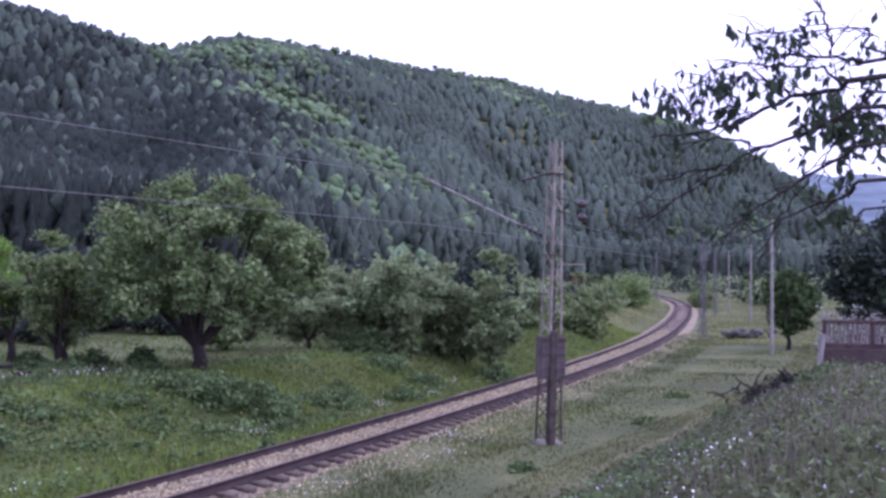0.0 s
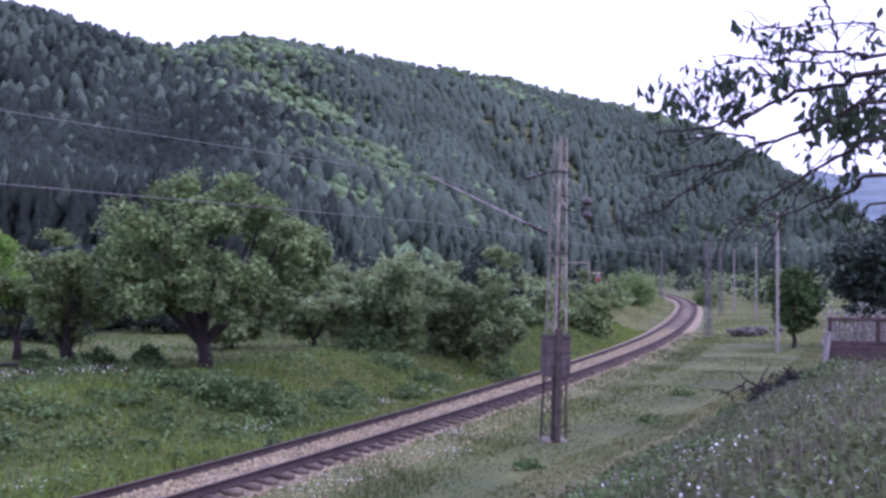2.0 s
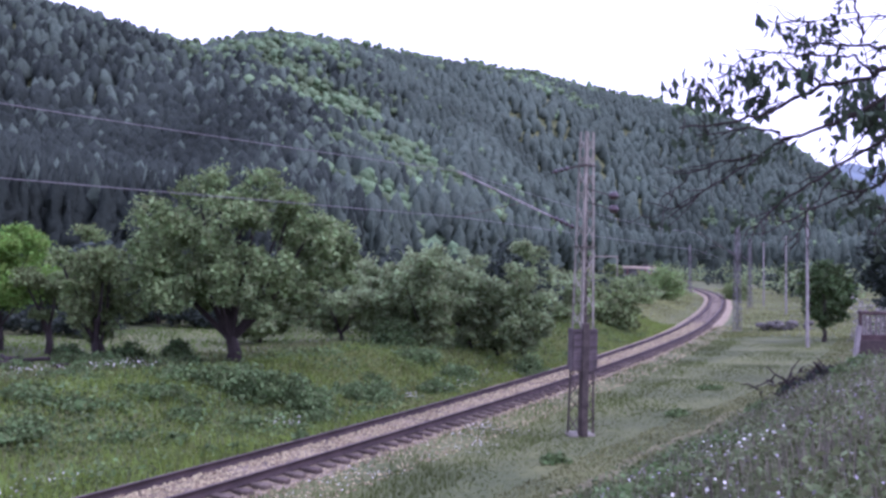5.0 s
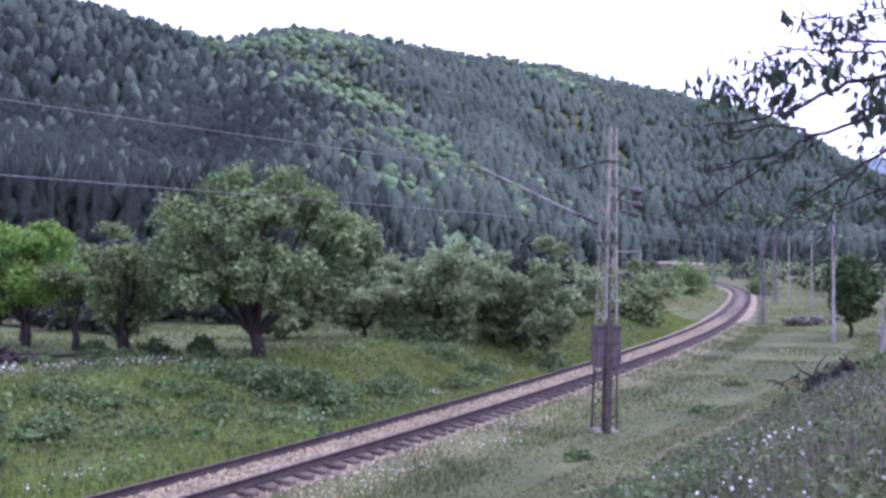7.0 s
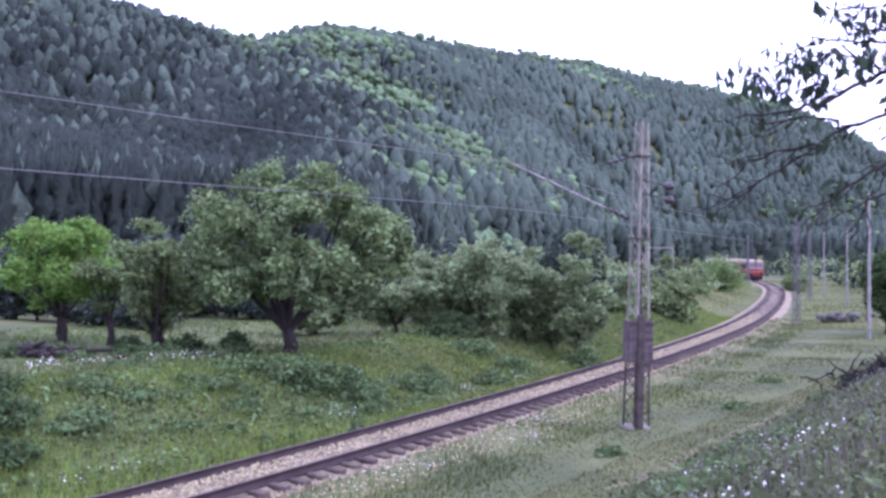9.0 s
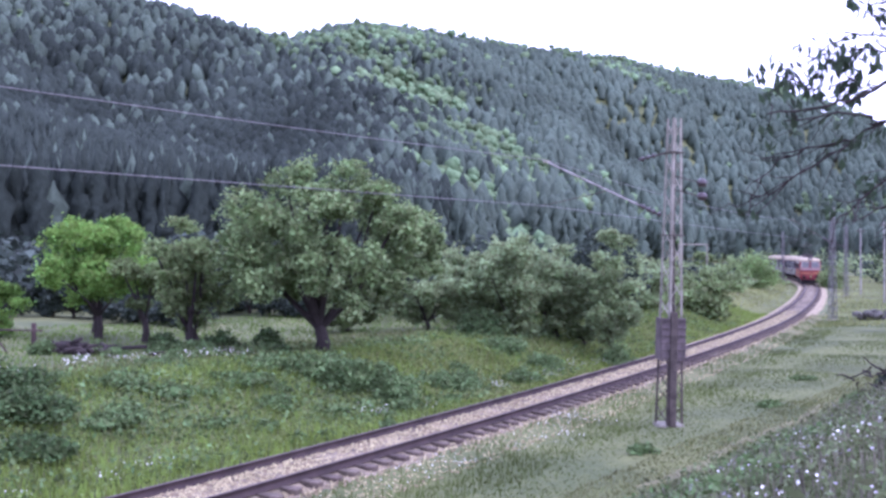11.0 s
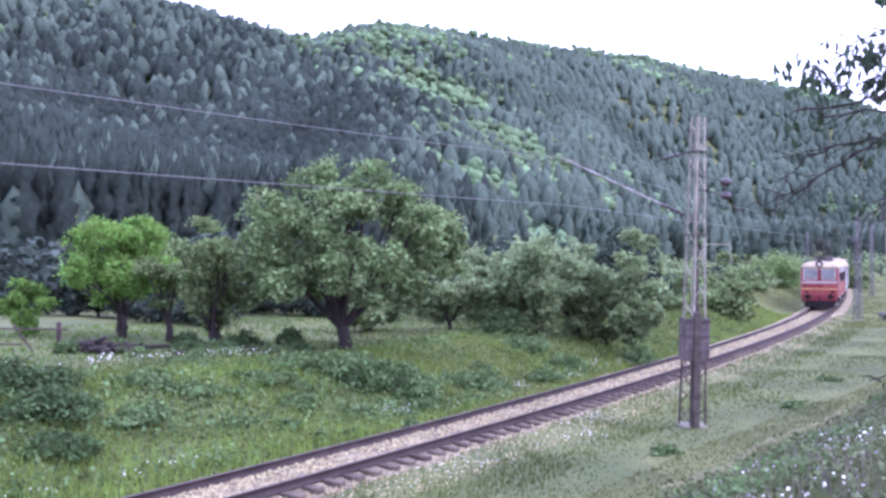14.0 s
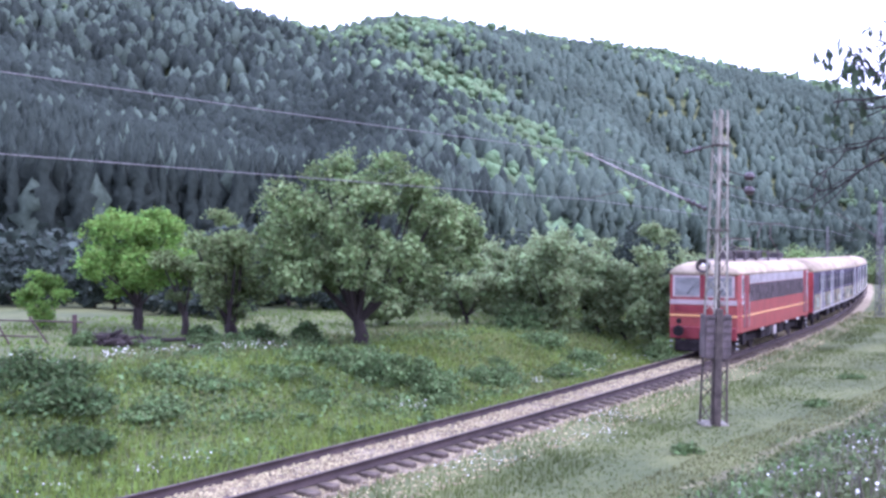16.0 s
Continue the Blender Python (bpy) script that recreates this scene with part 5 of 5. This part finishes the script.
def heaps():
    z = gz(23.6, 77)
    t = thing("rubble_heap", Matrix.Translation((23.6, 77, z)), "heap of grey rubble in the grass", "rubble")
    for i in range(26):
        o = part("stone", rock_mesh(rng.uniform(0.18, 0.4)), "rubble", t)
        o.matrix_basis = Matrix.Translation((rng.normal() * 0.9, rng.normal() * 0.4, rng.uniform(0.05, 0.6)))
    for x, y in ((11.3, 35.3), (12.2, 36.2), (13.1, 37.0), (10.6, 34.4)):
        z = gz(x, y)
        t = thing("brushwood_heap", Matrix.Translation((x, y, z)), "dark heap of brushwood on the bank edge", "brushwood", "brushwood heaps")
        for i in range(36):
            p = Vector((rng.normal() * 0.5, rng.normal() * 0.4, rng.uniform(0.0, 0.7)))
            q = p + Vector((rng.normal() * 0.35, rng.normal() * 0.3, rng.normal() * 0.2))
            part("stick", tube(bmesh.new(), [p, p.lerp(q, 0.5) + Vector(rng.normal(size=3) * 0.05), q], [0.035, 0.028, 0.012], 5), "bark", t)
        bush("bramble", x + 0.3, y + 0.3, 0.75, 1.5, "conifer_dark", 1500, 0.1, "dark bramble over brushwood on the bank edge", "brambles on the bank", 12)
    for x, y, h, wd in ((9.4, 32.0, 0.45, 1.3), (8.7, 30.6, 0.4, 1.2), (12.4, 32.6, 0.5, 1.6), (13.8, 32.0, 0.5, 1.8), (15.4, 31.6, 0.5, 1.8), (11.6, 31.4, 0.4, 1.5)):
        bush("bramble", x, y, h, wd, "bramble", 1300, 0.08, "green bramble thicket on the yard bank", "brambles on the bank", 12)
    # portal by the bend
    x, y = 20.6, 148
    z = gz(x, y)
    t = thing("signal_portal", Matrix.Translation((x, y, z)), "slender pale steel portal beyond the bushes", "portal")
    top = 6.1 - z
    for dx in (0, -3.9):
        part("post", box(bmesh.new(), (dx, 0, top / 2), (0.16, 0.16, top), None, 0.02), "mast_paint", t)
    part("beam", box(bmesh.new(), (-1.95, 0, top), (4.2, 0.18, 0.22), None, 0.02), "mast_paint", t)


heaps()


def footpath():
    """Trodden strip through the field."""
    ss = np.arange(6, 44, 0.6)
    mid = np.interp(ss, [-10, 8, 16, 24, 35, 50, 62], [5.2, 6.9, 7.7, 8.8, 10.2, 10.8, 11.2])
    v, f = [], []
    for i, s in enumerate(ss):
        for k, w in enumerate((-0.38, 0.0, 0.38)):
            p = on_line(s, mid[i] + w * rng.uniform(0.5, 1.2) + 0.12 * math.sin(s * 0.9))
            v.append((p.x, p.y, gz(p.x, p.y) + (0.02 if k == 1 else -0.015)))
        if i:
            b = 3 * i
            f += [(b - 3, b - 2, b + 1, b), (b - 2, b - 1, b + 2, b + 1)]
    soup("pavement_path", v, f, "dirt", None, "trodden earth footpath through the field", "path", "structure")


footpath()


# ---- grass, weeds, flowers ----
def scatter(n, s0, s1, o0, o1, power=1.0, edge=None):
    """Places spread along a strip of the track's side, thicker near its start."""
    s = s0 + (s1 - s0) * rng.random(n) ** power
    o = rng.uniform(o0, o1, n) + (edge(s) if edge else 0)
    h = np.radians(np.interp(s, LINE_S, np.degrees(_h)))
    x = np.interp(s, LINE_S, LINE_X) + o * np.cos(h)
    y = np.interp(s, LINE_S, LINE_Y) - o * np.sin(h)
    return np.stack([x, y, ground_z(x, y) - 0.02], 1)


def meadow():
    p = scatter(75000, -16, 70, -9.0, -1.6, 1.6)
    v, f = blades_at(p, 0.28 + 0.1 * np.sin(p[:, 0] * 0.8) * np.sin(p[:, 1] * 0.6), 0.024)
    soup("bank_grass", v, f, "tall_grass", None, "tall green grass on the railway bank", "grass")
    p = scatter(42000, -16, 80, -26, -7.5, 1.4)
    v, f = blades_at(p, 0.13, 0.06)
    soup("meadow_grass", v, f, "lawn", None, "short light green meadow grass", "grass")
    p = scatter(36000, 15, 60, -7.0, -1.9, 1.3)
    v, f = blades_at(p, 0.17, 0.055)
    soup("verge_grass", v, f, "pale_grass", None, "light green grass along the far side of the track", "grass")
    p = scatter(5000, -14, 24, -11, -8, 1.0)
    v, f = blades_at(p, 0.42, 0.025)
    soup("meadow_stalks", v, f, "dry_grass", None, "tall pale grass stalks along the bank top", "grass")
    p = np.vstack([scatter(30000, 55, 200, -16, -3.4, 1.2), scatter(22000, 58, 200, 2.6, 24, 1.2)])
    v, f = blades_at(p, 0.2, 0.07)
    low = blades_at(scatter(9000, 50, 200, -3.6, -1.9, 1.2), 0.09, 0.06)
    v, f = np.vstack([v, low[0]]), np.vstack([f, np.array(low[1]) + len(v)])
    soup("far_grass", v, f, "pale_grass", None, "yellowish green grass beside the far track", "grass")
    p = scatter(90000, -14, 100, 2.4, 12, 1.7)
    v, f = blades_at(p, 0.07 + 0.035 * np.sin(p[:, 0] * 0.9) * np.sin(p[:, 1] * 0.5), 0.034, 0.9)
    soup("field_grass", v, f, "grass", None, "short grey-green grass of the field", "grass")
    p = scatter(22000, 0, 60, -2.2, 0.1, 1.3, toe_of)
    v, f = blades_at(p, 0.085, 0.03, 0.8)
    soup("path_grass", v, f, "dry_grass", None, "dry yellowish grass along the footpath", "grass")
    # leafy herbs in drifts on the left bank
    p = scatter(60000, -16, 60, -10.5, -2.0, 1.5)
    drift = np.sin(p[:, 0] * 0.9 + 1) * np.sin(p[:, 1] * 0.7) + 0.6 * np.sin(p[:, 0] * 2.3 - p[:, 1] * 1.7)
    p = p[drift + 0.5 * rng.normal(size=len(p)) > 0.1]
    v, f = quads_at(p + np.abs(rng.normal(size=p.shape)) * (0.04, 0.04, 0.17), 0.10, 0.2)
    soup("bank_herbs", v, f, "bramble", None, "drifts of leafy herbs on the bank", "herbs")
    p = scatter(60000, -16, 55, -9.5, -1.7, 1.5)
    v, f = quads_at(p + np.abs(rng.normal(size=p.shape)) * (0.04, 0.04, 0.14), 0.07, 0.2)
    soup("meadow_herbs", v, f, "herb", None, "soft light green herbs on the bank", "herbs")
    p = scatter(16000, -14, 70, 1.5, 4.2, 1.7)
    drift = np.sin(p[:, 0] * 1.1 + 2) * np.sin(p[:, 1] * 0.9) + 0.5 * rng.normal(size=len(p))
    v, f = blades_at(p[drift > -0.1], 0.17, 0.03)
    soup("shoulder_grass", v, f, "grass", None, "grass growing into the ballast shoulder", "grass")
    p = scatter(14000, -30, 6, 10, 20, 1.0)
    p = p[np.hypot(p[:, 0], p[:, 1]) > 1.2]
    v, f = blades_at(p, 0.12, 0.02, 0.6)
    soup("yard_turf", v, f, "grass", None, "rough short grass of the yard", "grass")
    # weeds on the yard bank: leaf rosettes in drifts, stalky flowering herbs above them
    p = scatter(72000, -14, 36, -0.1, 6.5, 1.0, toe_of)
    p = p[np.hypot(p[:, 0], p[:, 1]) > 5.5]
    drift = np.sin(p[:, 0] * 1.3) * np.sin(p[:, 1] * 1.1 + 1) + 0.5 * np.sin(p[:, 0] * 3.1 + p[:, 1] * 2.3)
    tall = np.clip(0.16 + 0.1 * drift, 0.05, 0.4)[:, None]
    v, f = quads_at(p + np.abs(rng.normal(size=p.shape)) * np.hstack([tall * 0.3, tall * 0.3, tall]), 0.07, 0.2)
    soup("yard_weeds", v, f, "weed", None, "leafy grey-green weeds on the yard bank", "weeds")
    p = p[rng.random(len(p)) < np.where(drift < 0.1, 0.15, 0.04)]
    v, f = blades_at(p, 0.48, 0.022, 0.25)
    soup("yard_grass", v, f, "stalk", None, "dry brownish stalks among the weeds", "grass")
    p = scatter(26000, -16, 9, -0.2, 2.6, 1.0, toe_of)
    hearts = p[rng.integers(0, len(p), 240)]
    q = hearts[rng.integers(0, 240, 20000)] + rng.normal(size=(20000, 3)) * (0.22, 0.22, 0)
    q[:, 2] = ground_z(q[:, 0], q[:, 1])
    v, f = quads_at(q + np.abs(rng.normal(size=q.shape)) * (0.05, 0.05, 0.16), 0.085, 0.2)
    soup("toe_weeds", v, f, "bramble", None, "dark green leafy weeds at the foot of the yard bank", "weeds")
    for name, mat, n, strip, up, size, label in (
            ("purple_flowers", "petal_purple", 1000, (-6, 30, 9.0, 14), 0.48, 0.04, "pale purple wild flowers"),
            ("bank_flowers", "petal_white", 120, (-6, 30, 8.8, 14), 0.45, 0.05, "small white wild flowers"),
            ("shoulder_flowers", "petal_white", 420, (-2, 14, 1.5, 3.0), 0.12, 0.04, "white daisies on the ballast shoulder"),
            ("track_flowers", "petal_white", 300, (-4, 30, -2.9, -2.0), 0.32, 0.042, "white flowers beside the rail"),
            ("meadow_flowers", "petal_white", 520, (-10, 20, -10.5, -8.6), 0.4, 0.05, "white flowers along the bank top")):
        q = scatter(n, *strip)
        if mat == "petal_white":
            heart = q[rng.integers(0, n, max(6, n // 16))]
            q = heart[rng.integers(0, len(heart), n)] + rng.normal(size=(n, 3)) * (0.26, 0.26, 0)
            q[:, 2] = ground_z(q[:, 0], q[:, 1])
        v, f = quads_at(q + np.stack([np.zeros(len(q))] * 2 + [up * rng.uniform(0.6, 1.15, len(q))], 1), size, 0.7, 1.0)
        soup(name, v, f, mat, None, label, "flowers")


meadow()


def motions():
    times = [i * 0.5 for i in range(33)]
    walk(loco, [(t, vehicle_pose(front_at(t) + 8.2, 4.2)) for t in times])
    for i, c in enumerate(coaches):
        walk(c, [(t, vehicle_pose(front_at(t) + 16.6 + 12.5 + i * 24.9, 8.6)) for t in times])


motions()
